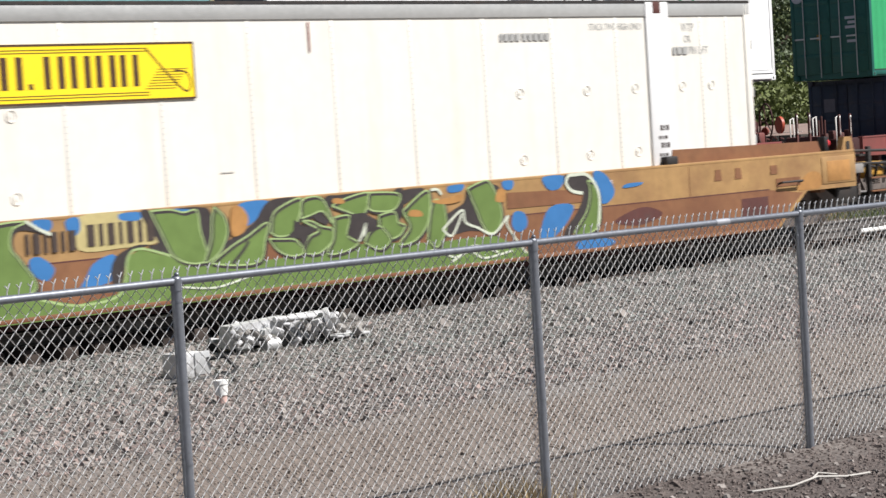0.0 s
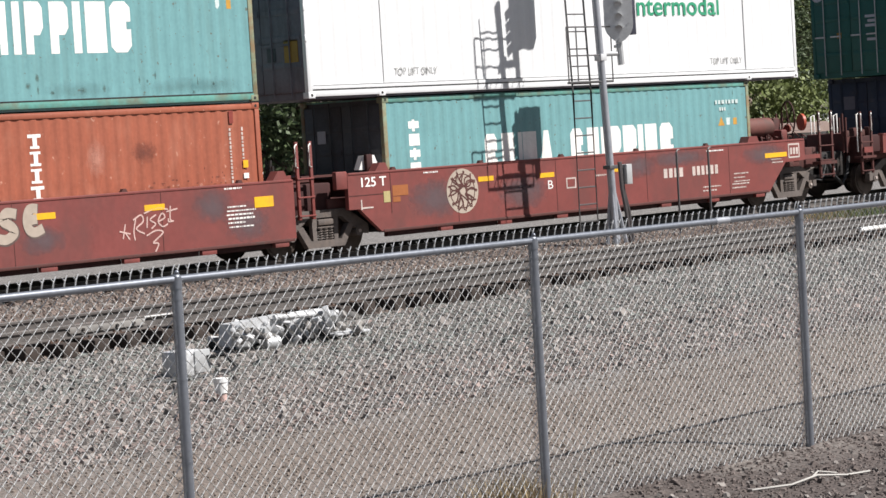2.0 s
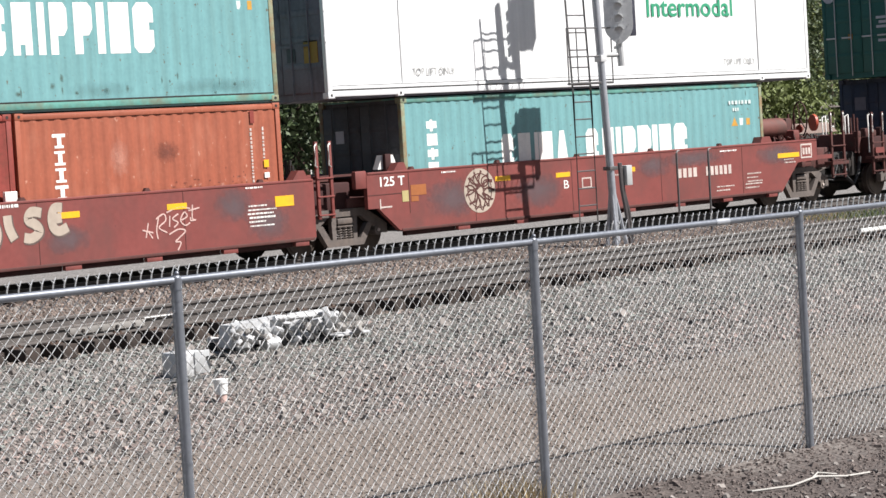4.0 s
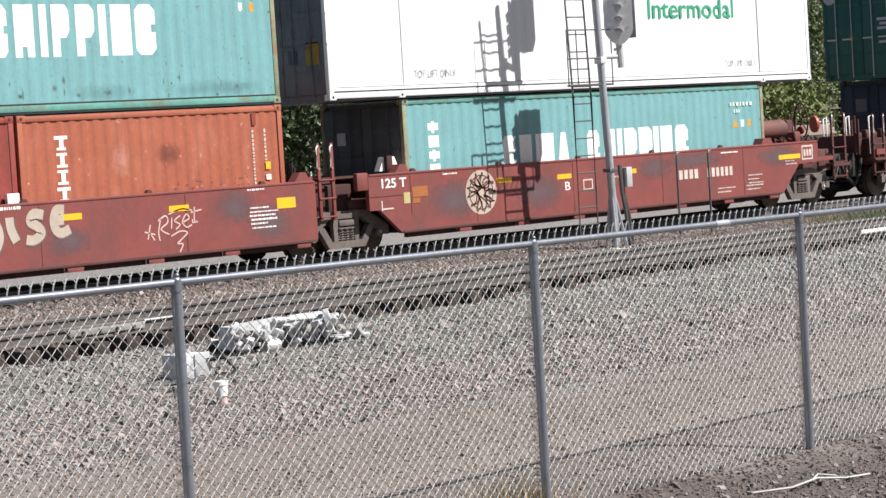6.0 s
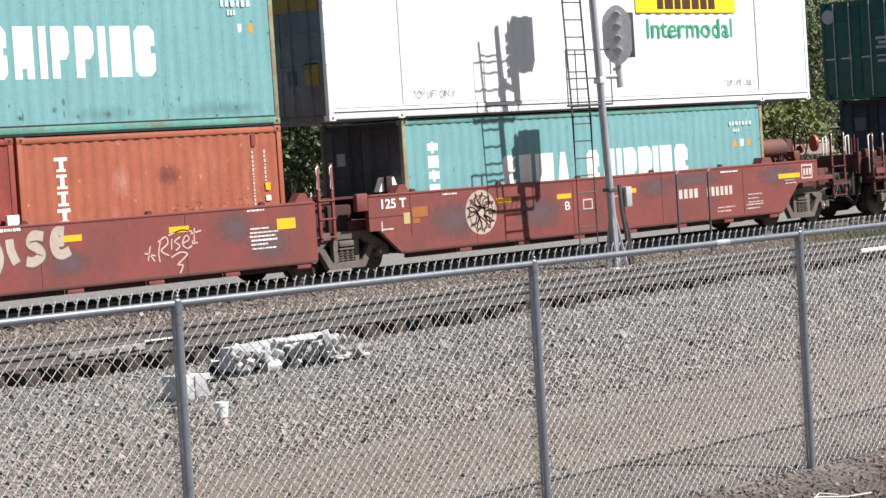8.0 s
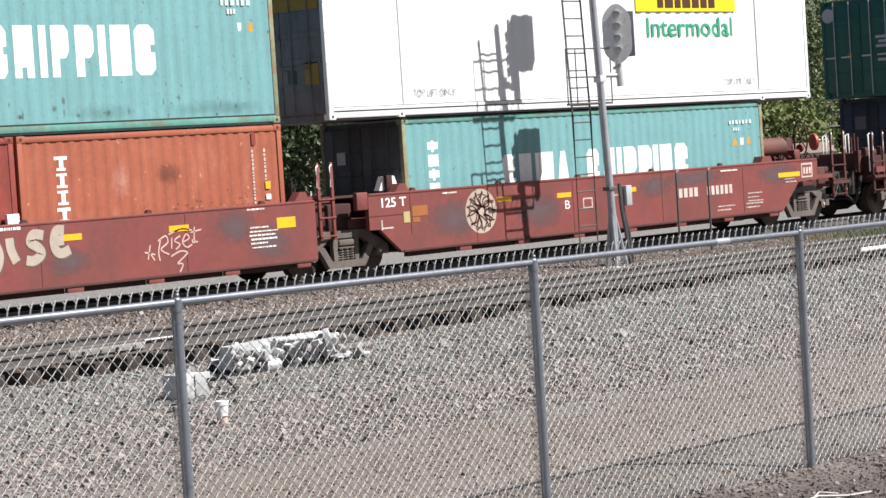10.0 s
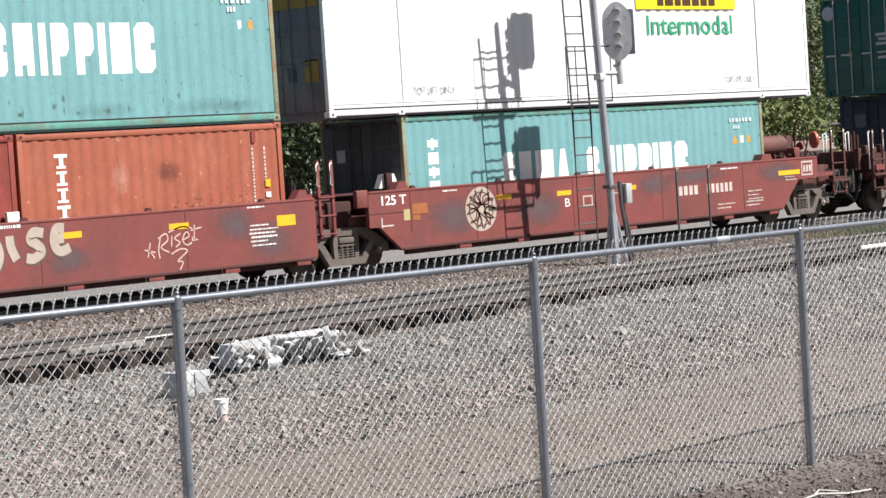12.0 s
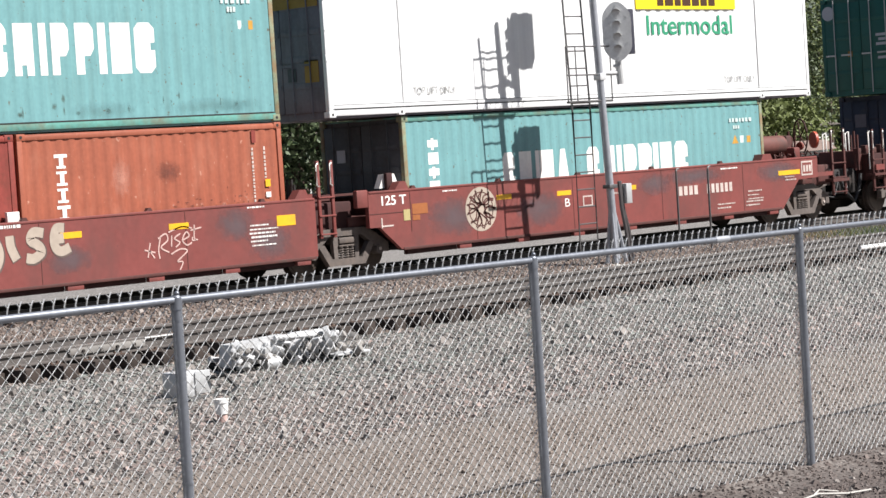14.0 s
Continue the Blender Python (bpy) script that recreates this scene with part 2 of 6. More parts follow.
    "teal_grime": soft_patch("green_grey_grime", (0.13, 0.25, 0.25), scale=6, cover=0.3),
    "orange_scuff": soft_patch("bleached_scuff", (0.55, 0.25, 0.18), scale=14, cover=0.6),
    "orange_stain": soft_patch("brown_stain", (0.16, 0.05, 0.035), scale=16, cover=0.55),
    "band_grey": material("grey_seam_sealant", (0.22, 0.22, 0.22), 0.7, vary=0.2),
    "rust_orange": material("rust_orange_patch", (0.30, 0.10, 0.03), 0.7, vary=0.2, grain=20),
    "grey_smear": soft_patch("blue_grey_overpaint", (0.15, 0.105, 0.112), scale=5, cover=0.48),
    "poster": material("pale_label", (0.45, 0.46, 0.50), 0.5, vary=0.1),
}


def ground_material():
    """Gravel: cells of stone with dark gaps, dusted brown along the service road and darker towards the tracks."""
    m = bpy.data.materials.new("gravel_ground")
    m.use_nodes = True
    nt = m.node_tree
    n, link = nt.nodes, nt.links.new
    bsdf = n["Principled BSDF"]
    co = n.new("ShaderNodeTexCoord")
    vor = n.new("ShaderNodeTexVoronoi")
    vor.inputs["Scale"].default_value = 22
    link(co.outputs["Object"], vor.inputs["Vector"])
    bw = n.new("ShaderNodeSeparateColor")
    link(vor.outputs["Color"], bw.inputs["Color"])
    stones = n.new("ShaderNodeValToRGB")
    stones.color_ramp.elements[0].color, stones.color_ramp.elements[1].color = (0.095, 0.088, 0.084, 1), (0.27, 0.25, 0.235, 1)
    link(bw.outputs[0], stones.inputs["Fac"])
    dust = n.new("ShaderNodeTexNoise")
    dust.inputs["Scale"].default_value, dust.inputs["Detail"].default_value = 35, 6
    link(co.outputs["Object"], dust.inputs["Vector"])
    dust_col = n.new("ShaderNodeValToRGB")
    dust_col.color_ramp.elements[0].color, dust_col.color_ramp.elements[1].color = (0.130, 0.102, 0.084, 1), (0.196, 0.158, 0.133, 1)
    link(dust.outputs["Fac"], dust_col.inputs["Fac"])
    sep = n.new("ShaderNodeSeparateXYZ")
    link(co.outputs["Object"], sep.inputs["Vector"])
    patch = n.new("ShaderNodeTexNoise")
    patch.inputs["Scale"].default_value, patch.inputs["Detail"].default_value = 0.7, 5
    link(co.outputs["Object"], patch.inputs["Vector"])
    shift = n.new("ShaderNodeMath")
    shift.operation = "MULTIPLY_ADD"
    shift.inputs[1].default_value = 4.0
    link(patch.outputs["Fac"], shift.inputs[0])
    link(sep.outputs["Y"], shift.inputs[2])
    band = n.new("ShaderNodeValToRGB")
    e = band.color_ramp.elements
    e[0].position, e[0].color = 0.30, (0.25, 0.25, 0.25, 1)
    e[1].position, e[1].color = 0.68, (0, 0, 0, 1)
    for at, v in ((0.42, 0.85), (0.51, 0.9), (0.60, 0.25)):
        k = e.new(at)
        k.color = (v, v, v, 1)
    unit = n.new("ShaderNodeMapRange")
    unit.inputs["From Min"].default_value, unit.inputs["From Max"].default_value = 5.0, 26.0
    link(shift.outputs[0], unit.inputs["Value"])
    link(unit.outputs["Result"], band.inputs["Fac"])
    mix = n.new("ShaderNodeMix")
    mix.data_type = "RGBA"
    link(band.outputs["Color"], mix.inputs[0])
    link(stones.outputs["Color"], mix.inputs[6])
    link(dust_col.outputs["Color"], mix.inputs[7])
    near = n.new("ShaderNodeMapRange")
    near.inputs["From Min"].default_value, near.inputs["From Max"].default_value = 12.6, 11.6
    link(shift.outputs[0], near.inputs["Value"])
    soil = n.new("ShaderNodeValToRGB")
    soil.color_ramp.elements[0].color, soil.color_ramp.elements[1].color = (0.05, 0.038, 0.034, 1), (0.11, 0.088, 0.078, 1)
    link(dust.outputs["Fac"], soil.inputs["Fac"])
    mix2 = n.new("ShaderNodeMix")
    mix2.data_type = "RGBA"
    link(near.outputs["Result"], mix2.inputs[0])
    link(mix.outputs[2], mix2.inputs[6])
    link(soil.outputs["Color"], mix2.inputs[7])
    link(mix2.outputs[2], bsdf.inputs["Base Color"])
    bsdf.inputs["Roughness"].default_value = 0.9
    bp = n.new("ShaderNodeBump")
    bp.inputs["Strength"].default_value, bp.inputs["Distance"].default_value = 0.7, 0.03
    bp.invert = True
    link(vor.outputs["Distance"], bp.inputs["Height"])
    link(bp.outputs["Normal"], bsdf.inputs["Normal"])
    return m


# ---- mesh helpers ----
def part(name, bm, mat, parent=None, label=""):
    """Links a bmesh as one mesh object, under its thing or part if there is one."""
    me = bpy.data.meshes.new(name)
    bmesh.ops.recalc_face_normals(bm, faces=bm.faces)
    bm.to_mesh(me)
    bm.free()
    me.polygons.foreach_set("use_smooth", [True] * len(me.polygons))
    me.set_sharp_from_angle(angle=radians(35))
    me.materials.append(M[mat] if isinstance(mat, str) else mat)
    ob = new(name, me)
    ob.parent = parent
    if label:
        tagged(ob, label)
    return ob


def thing(name, label, category, at=(0, 0, 0), group="", kind=""):
    ob = new(name)
    ob.location = at
    ob.empty_display_size = 0.3
    return tagged(ob, label, category, group, kind)


def box(x0, x1, y0, y1, z0, z1, bevel=0.0, bm=None):
    b = bm or bmesh.new()
    r = bmesh.ops.create_cube(b, size=1, matrix=Matrix.LocRotScale(((x0 + x1) / 2, (y0 + y1) / 2, (z0 + z1) / 2), None, (x1 - x0, y1 - y0, z1 - z0)))
    if bevel:
        es = {e for v in r["verts"] for e in v.link_edges}
        bmesh.ops.bevel(b, geom=list(es), offset=bevel, segments=2, affect="EDGES", profile=0.5)
    return b


def rod(p, q, r, bm=None, sides=10, r2=None):
    b = bm or bmesh.new()
    p, q = Vector(p), Vector(q)
    d = q - p
    m = Matrix.Translation((p + q) / 2) @ d.to_track_quat("Z", "Y").to_matrix().to_4x4()
    bmesh.ops.create_cone(b, cap_ends=True, segments=sides, radius1=r, radius2=r if r2 is None else r2, depth=d.length, matrix=m)
    return b


def tube(points, r, bm=None, sides=6):
    """A bent round bar along points."""
    b = bm or bmesh.new()
    pts = [Vector(p) for p in points]
    rings = []
    for i, p in enumerate(pts):
        d = (pts[min(i + 1, len(pts) - 1)] - pts[max(i - 1, 0)]).normalized()
        q = d.to_track_quat("Z", "Y").to_matrix()
        rings.append([b.verts.new(p + q @ Vector((r * math.cos(2 * math.pi * k / sides), r * math.sin(2 * math.pi * k / sides), 0))) for k in range(sides)])
    for a, c in zip(rings, rings[1:]):
        for k in range(sides):
            b.faces.new((a[k], a[(k + 1) % sides], c[(k + 1) % sides], c[k]))
    b.faces.new(rings[0])
    b.faces.new(rings[-1][::-1])
    return b


def prism(outline, y0, y1, bm=None):
    """An outline in x and z, thick from y0 to y1."""
    b = bm or bmesh.new()
    f = [b.verts.new((x, y0, z)) for x, z in outline]
    k = [b.verts.new((x, y1, z)) for x, z in outline]
    b.faces.new(f)
    b.faces.new(k[::-1])
    for i in range(len(f)):
        j = (i + 1) % len(f)
        b.faces.new((f[i], k[i], k[j], f[j]))
    b.normal_update()
    bmesh.ops.triangulate(b, faces=[x for x in b.faces if len(x.verts) > 4])
    return b


def smooth_loop(points, steps=6):
    """A closed round curve through a few points."""
    out = []
    n = len(points)
    for i in range(n):
        p0, p1, p2, p3 = (Vector((*points[(i + k) % n], 0)) for k in (-1, 0, 1, 2))
        for s in range(steps):
            t = s / steps
            v = 0.5 * (2 * p1 + (p2 - p0) * t + (2 * p0 - 5 * p1 + 4 * p2 - p3) * t * t + (3 * p1 - p0 - 3 * p2 + p3) * t ** 3)
            out.append((v.x, v.y))
    return out


def ribbon(points, width, y0, y1, steps=5, bm=None):
    """A painted stroke along points in x and z."""
    b = bm or bmesh.new()
    line = []
    n = len(points)
    for i in range(n - 1):
        p0, p1, p2, p3 = (Vector((*points[max(0, min(n - 1, i + k))], 0)) for k in (-1, 0, 1, 2))
        for s in range(steps + (i == n - 2)):
            t = s / steps
            line.append(0.5 * (2 * p1 + (p2 - p0) * t + (2 * p0 - 5 * p1 + 4 * p2 - p3) * t * t + (3 * p1 - p0 - 3 * p2 + p3) * t ** 3))
    rows = []
    for i, p in enumerate(line):
        d = (line[min(i + 1, len(line) - 1)] - line[max(i - 1, 0)])
        d = d.normalized() if d.length else Vector((1, 0, 0))
        s = Vector((-d.y, d.x, 0)) * width / 2
        rows.append([b.verts.new((v.x, y, v.y)) for v in (p + s, p - s) for y in (y0, y1)])
    for a, c in zip(rows, rows[1:]):
        b.faces.new((a[0], c[0], c[2], a[2]))
        b.faces.new((a[1], a[3], c[3], c[1]))
        b.faces.new((a[0], a[1], c[1], c[0]))
        b.faces.new((a[2], c[2], c[3], a[3]))
    return b


def lettering(name, text, x, y, z, height, mat, parent, stretch=1.0, label="", bold=0.0):
    """Words in the built-in font, upright on a wall that faces the camera's side."""
    cu = bpy.data.curves.new(name, "FONT")
    cu.body, cu.size, cu.extrude, cu.offset = text, height * 1.37, 0.002, height * bold
    tmp = bpy.data.objects.new(name, cu)
    scene.collection.objects.link(tmp)
    bpy.context.view_layer.update()
    me = bpy.data.meshes.new_from_object(tmp.evaluated_get(bpy.context.evaluated_depsgraph_get()))
    bpy.data.objects.remove(tmp)
    me.transform(Matrix.Translation((x, y, z)) @ Matrix.Rotation(radians(90), 4, "X") @ Matrix.Diagonal((stretch, 1, 1, 1)))
    me.materials.clear()
    me.materials.append(M[mat])
    ob = new(name, me)
    ob.parent = parent
    return tagged(ob, label) if label else ob


def bars(x, z, widths, height, gap, y, bm=None, thick=0.006):
    """A row of upright bars in place of letters."""
    b = bm or bmesh.new()
    for w in widths:
        box(x, x + w, y - thick, y, z, z + height, bm=b)
        x += w + gap
    return b


def mark(name, bm, mat, parent, label=""):
    """Small stencilled bars, too fine to pick apart."""
    return tagged(part(name, bm, mat, parent, label), kind="stuff")


# ---- ground and tracks ----
NEAR_TRACK, BACK_TRACK, BACK_RAIL = 23.92, 33.21, -0.12
PROFILE = [(-3000, -0.6), (-40, -0.6), (6, -0.48), (9.6, -0.47), (10.1, -0.44), (10.8, -0.385), (12.2, -0.36), (14, -0.42), (16.5, -0.54), (19.5, -0.52), (21.6, -0.46), (22.4, -0.39), (22.66, -0.355), (22.74, -0.375), (23.22, -0.36), (23.36, -0.24),
           (25.2, -0.25), (26, -0.36), (28, -0.45), (31, -0.44), (31.9, -0.36), (34.6, -0.36), (36, -0.55), (42, -0.6), (3000, -0.6)]


def ground_height(y):
    return float(np.interp(y, [p[0] for p in PROFILE], [p[1] for p in PROFILE]))


def unevenness(x, y):
    k = min(1.0, max(0.25, (y - 12) / 5))
    heap = 0.085 * min(1.0, max(0.0, (x - 22.5) / 5)) * max(0.0, 1 - abs(y - 22.78) / 0.5) * (1 + 0.7 * noise.noise((x * 1.1, 3, 9)))
    return heap + k * (0.035 * noise.noise((x * 0.7, y * 0.7, 1)) + 0.02 * noise.noise((x * 2.3, y * 2.3, 5)))


def build_ground():
    xs = [-3000, -200, -20] + [i * 0.5 for i in range(0, 121)] + [80, 200, 3000]
    ys = [-3000, -300, -40, 0, 6] + [9 + i * 0.25 for i in range(0, 112)] + [42, 60, 120, 400, 3000]
    verts, faces = [], []
    for y in ys:
        for x in xs:
            near = 0 <= x <= 60 and 8 < y < 38
            z = ground_height(y) + (unevenness(x, y) if near else 0)
            verts.append((x, y, z))
    w = len(xs)
    for j in range(len(ys) - 1):
        for i in range(w - 1):
            faces.append((j * w + i, j * w + i + 1, (j + 1) * w + i + 1, (j + 1) * w + i))
    me = bpy.data.meshes.new("ground")
    me.from_pydata(verts, [], faces)
    me.materials.append(ground_material())
    tagged(new("ground", me), "grey ballast gravel and brown dirt service road", "ground", kind="structure")


def scatter_stones(name, mat, label, count, y0, y1, size, seed, thin=None):
    """Loose angular stones, lying half sunk in the ground, in the wedge that the view takes in."""
    rng = np.random.default_rng(seed)
    unit = np.array([(-1, -1, -.6), (1, -.8, -.7), (.9, 1, -.6), (-.8, .9, -.7), (-.7, -.6, .7), (.6, -.7, .8), (.75, .6, .65), (-.6, .7, .75)]) * 0.6
    quads = np.array([(0, 3, 2, 1), (4, 5, 6, 7), (0, 1, 5, 4), (1, 2, 6, 5), (2, 3, 7, 6), (3, 0, 4, 7)])
    y = rng.uniform(y0, y1, count)
    x = y * rng.uniform(0.66, 1.56, count)
    if thin is not None:
        keep = rng.uniform(0, 1, count) < thin(x, y)
        x, y = x[keep], y[keep]
    n = len(x)
    z = np.interp(y, [p[0] for p in PROFILE], [p[1] for p in PROFILE])
    z = z + np.array([unevenness(a, b) for a, b in zip(x, y)])
    s = size * rng.lognormal(0, 0.35, n)
    v = unit[None] * (1 + rng.uniform(-.35, .35, (n, 8, 3))) * s[:, None, None] * rng.uniform(.7, 1.2, (n, 1, 3))
    a, b = rng.uniform(0, 6.28, n), rng.uniform(-.6, .6, n)
    ca, sa, cb, sb = np.cos(a), np.sin(a), np.cos(b), np.sin(b)
    vy, vz = cb[:, None] * v[..., 1] - sb[:, None] * v[..., 2], sb[:, None] * v[..., 1] + cb[:, None] * v[..., 2]
    vx = v[..., 0]
    v = np.stack([ca[:, None] * vx - sa[:, None] * vy + x[:, None], sa[:, None] * vx + ca[:, None] * vy + y[:, None], vz + (z + s * 0.12)[:, None]], -1)
    me = bpy.data.meshes.new(name)
    me.from_pydata(v.reshape(-1, 3).tolist(), [], (quads[None] + 8 * np.arange(n)[:, None, None]).reshape(-1, 4).tolist())
    me.materials.append(M[mat])
    tagged(new(name, me), label, "gravel", kind="stuff")


def build_track(y, z, x0, x1, label):
    t = thing("railway_track", label, "track", (0, y, z), kind="structure")
    half = 0.755
    prof = [(-.075, -.17), (.075, -.17), (.075, -.158), (.014, -.14), (.011, -.05), (.036, -.036), (.036, -.008), (.028, 0), (-.028, 0), (-.036, -.008), (-.036, -.036), (-.011, -.05), (-.014, -.14), (-.075, -.158)]
    for c in (-half, half):
        b = bmesh.new()
        rows = [[b.verts.new((x, c + u, v)) for u, v in prof] for x in (x0, x1)]
        for i in range(len(prof)):
            j = (i + 1) % len(prof)
            b.faces.new((rows[0][i], rows[0][j], rows[1][j], rows[1][i]))
        r = part("rail", b, "rail", t, "brown rusted steel rail")
        part("running_surface", box(x0, x1, c - 0.026, c + 0.026, 0.0005, 0.0035), "rail_head", r, "polished bright rail top")
    if z == 0:
        part("joint_bar", box(16.75, 17.95, -half - 0.05, -half - 0.038, -0.115, -0.03, 0.004), "dusty_steel", t, "pale dusty joint bar bolted to the rail")
        for k in range(4):
            part("bolt", rod((16.95 + k * 0.27, -half - 0.075, -0.075), (16.95 + k * 0.27, -half - 0.05, -0.075), 0.022, sides=6), "black", t)
        part("paint_stripe", box(17.95, 18.45, -half - 0.044, -half - 0.0365, -0.024, -0.006, 0.002), "plastic_white", t, "white paint mark on the rail")
    tie_me, plate_me = None, None
    x = x0 + 0.2
    rng = random.Random(int(y * 10))
    while x < x1:
        if tie_me is None:
            tie = part("tie", box(-0.115, 0.115, -1.2, 1.2, -0.36, -0.178, 0.012), "tie", t)
            tie_me = tie.data
            b = box(-0.09, 0.09, -half - 0.17, -half + 0.17, -0.1775, -0.168)
            box(-0.09, 0.09, half - 0.17, half + 0.17, -0.1775, -0.168, bm=b)
            for c in (-half, half):
                for s in (-0.1, 0.1):
                    for e in (-0.05, 0.05):
                        box(e - 0.01, e + 0.01, c + s - 0.014, c + s + 0.014, -0.17, -0.14, bm=b)
            plate = part("tie_plate", b, "spike", tie)
            plate_me = plate.data
        else:
            tie = new("tie", tie_me)
            tie.parent = t
            p = new("tie_plate", plate_me)
            p.parent = tie
        tie.location = (x + rng.uniform(-.03, .03), rng.uniform(-.05, .05), rng.uniform(-.012, 0.004))
        tie.rotation_euler = (0, 0, rng.uniform(-.02, .02))
        x += 0.53


# ---- chain-link fence ----
FENCE_Y, FENCE_X0, BAY, FENCE_TOP = 10.033, 8.025, 3.057, 1.404


def link_panel(x0, x1, y, z0, z1, width, height, r, parent):
    """Woven zigzag wires; each is hooked round its neighbours, and the ends stand up as barbs."""
    half = width / 2
    n = int(round((x1 - x0) / half))
    verts, faces = [], []
    for k in range(n):
        xa = x0 + k * half
        pts = []
        rows = int((z1 - z0) / (height / 2))
        for j in range(rows + 1):
            side = (j + k) % 2
            wob = 0.003 * noise.noise((xa * 3, j * 0.3, 2))
            pts.append((xa + (half + 0.0015 if side else -0.0015) + wob, y + (0.004 if side else -0.004), z0 + j * height / 2))
        top = pts[-1]
        lean = 0.012 if (rows + k) % 2 else -0.012
        tall = 0.076 if lean > 0 else 0.066
        pts.append((top[0] + 0.001 + lean * 0.1, top[1], top[2] + 0.024))
        pts.append((top[0] + 0.004 + lean * 0.15, top[1] - 0.004, top[2] + 0.046))
        pts.append((top[0] + 0.003 + lean * (1.45 if lean > 0 else 1.75), top[1] - 0.006, top[2] + tall))
        base = len(verts)
        for i, p in enumerate(pts):
            a = np.array(pts[max(i - 1, 0)])
            c = np.array(pts[min(i + 1, len(pts) - 1)])
            fat = 1.25 if i < len(pts) - 3 else 1.9
            for ang in (0.5, 2.6, 4.7):
                verts.append((p[0] + r * fat * math.cos(ang), p[1] + r * math.sin(ang), p[2]))
        for i in range(len(pts) - 1):
            for s in range(3):
                o, q = base + i * 3, (s + 1) % 3
                faces.append((o + s, o + q, o + 3 + q, o + 3 + s))
    me = bpy.data.meshes.new("chain_link")
    me.from_pydata(verts, [], faces)
    me.materials.append(M["galv_wire"])
    ob = new("chain_link", me)
    ob.parent = parent
    return tagged(ob, "woven galvanised chain-link wire with barbed top edge", kind="stuff")


def build_fence():
    f = thing("chain_link_fence", "galvanised chain-link fence with round posts and top rail", "fence", (FENCE_X0, FENCE_Y, 0.042))
    f.rotation_euler = (0, 0.0053, 0)
    for i in range(-1, 5):
        x = i * BAY
        b = rod((x, 0, -0.7), (x, 0, FENCE_TOP - 0.085), 0.032, sides=16)
        p = part("post", b, "galv", f, "round galvanised fence post")
        b = rod((x, 0, FENCE_TOP - 0.10), (x, 0, FENCE_TOP - 0.035), 0.0355, sides=16)
        bmesh.ops.create_uvsphere(b, u_segments=12, v_segments=8, radius=0.032, matrix=Matrix.Translation((x, 0, FENCE_TOP - 0.035)) @ Matrix.Diagonal((1, 1, 0.8, 1)))
        bmesh.ops.create_uvsphere(b, u_segments=10, v_segments=6, radius=0.016, matrix=Matrix.Translation((x, -0.01, FENCE_TOP - 0.006)))
        part("post_cap", b, "galv", p, "domed loop cap")
        for z in (FENCE_TOP - 0.16, FENCE_TOP - 0.62, FENCE_TOP - 1.1):
            part("tie_band", rod((x, 0, z - 0.007), (x, 0, z + 0.007), 0.0345, sides=14), "galv", p)
    for i in range(-1, 4):
        xa, xb = i * BAY, (i + 1) * BAY
        part("top_rail", rod((xa + 0.002, 0, FENCE_TOP - 0.045), (xb - 0.002, 0, FENCE_TOP - 0.045), 0.023, sides=12), "galv", f, "round galvanised top rail")
        if i == 1:
            part("rail_sleeve", rod((xa + 2.0, 0, FENCE_TOP - 0.045), (xa + 2.16, 0, FENCE_TOP - 0.045), 0.0255, sides=12), "mast", f, "bright rail coupling sleeve")
        link_panel(xa + 0.002, xb - 0.002, 0.036, -0.558, FENCE_TOP - 0.008, 0.0755, 0.0755, 0.0030, f)
        part("tension_wire", rod((xa, 0.044, -0.55), (xb, 0.044, -0.55), 0.0025, sides=6), "galv_wire", f)


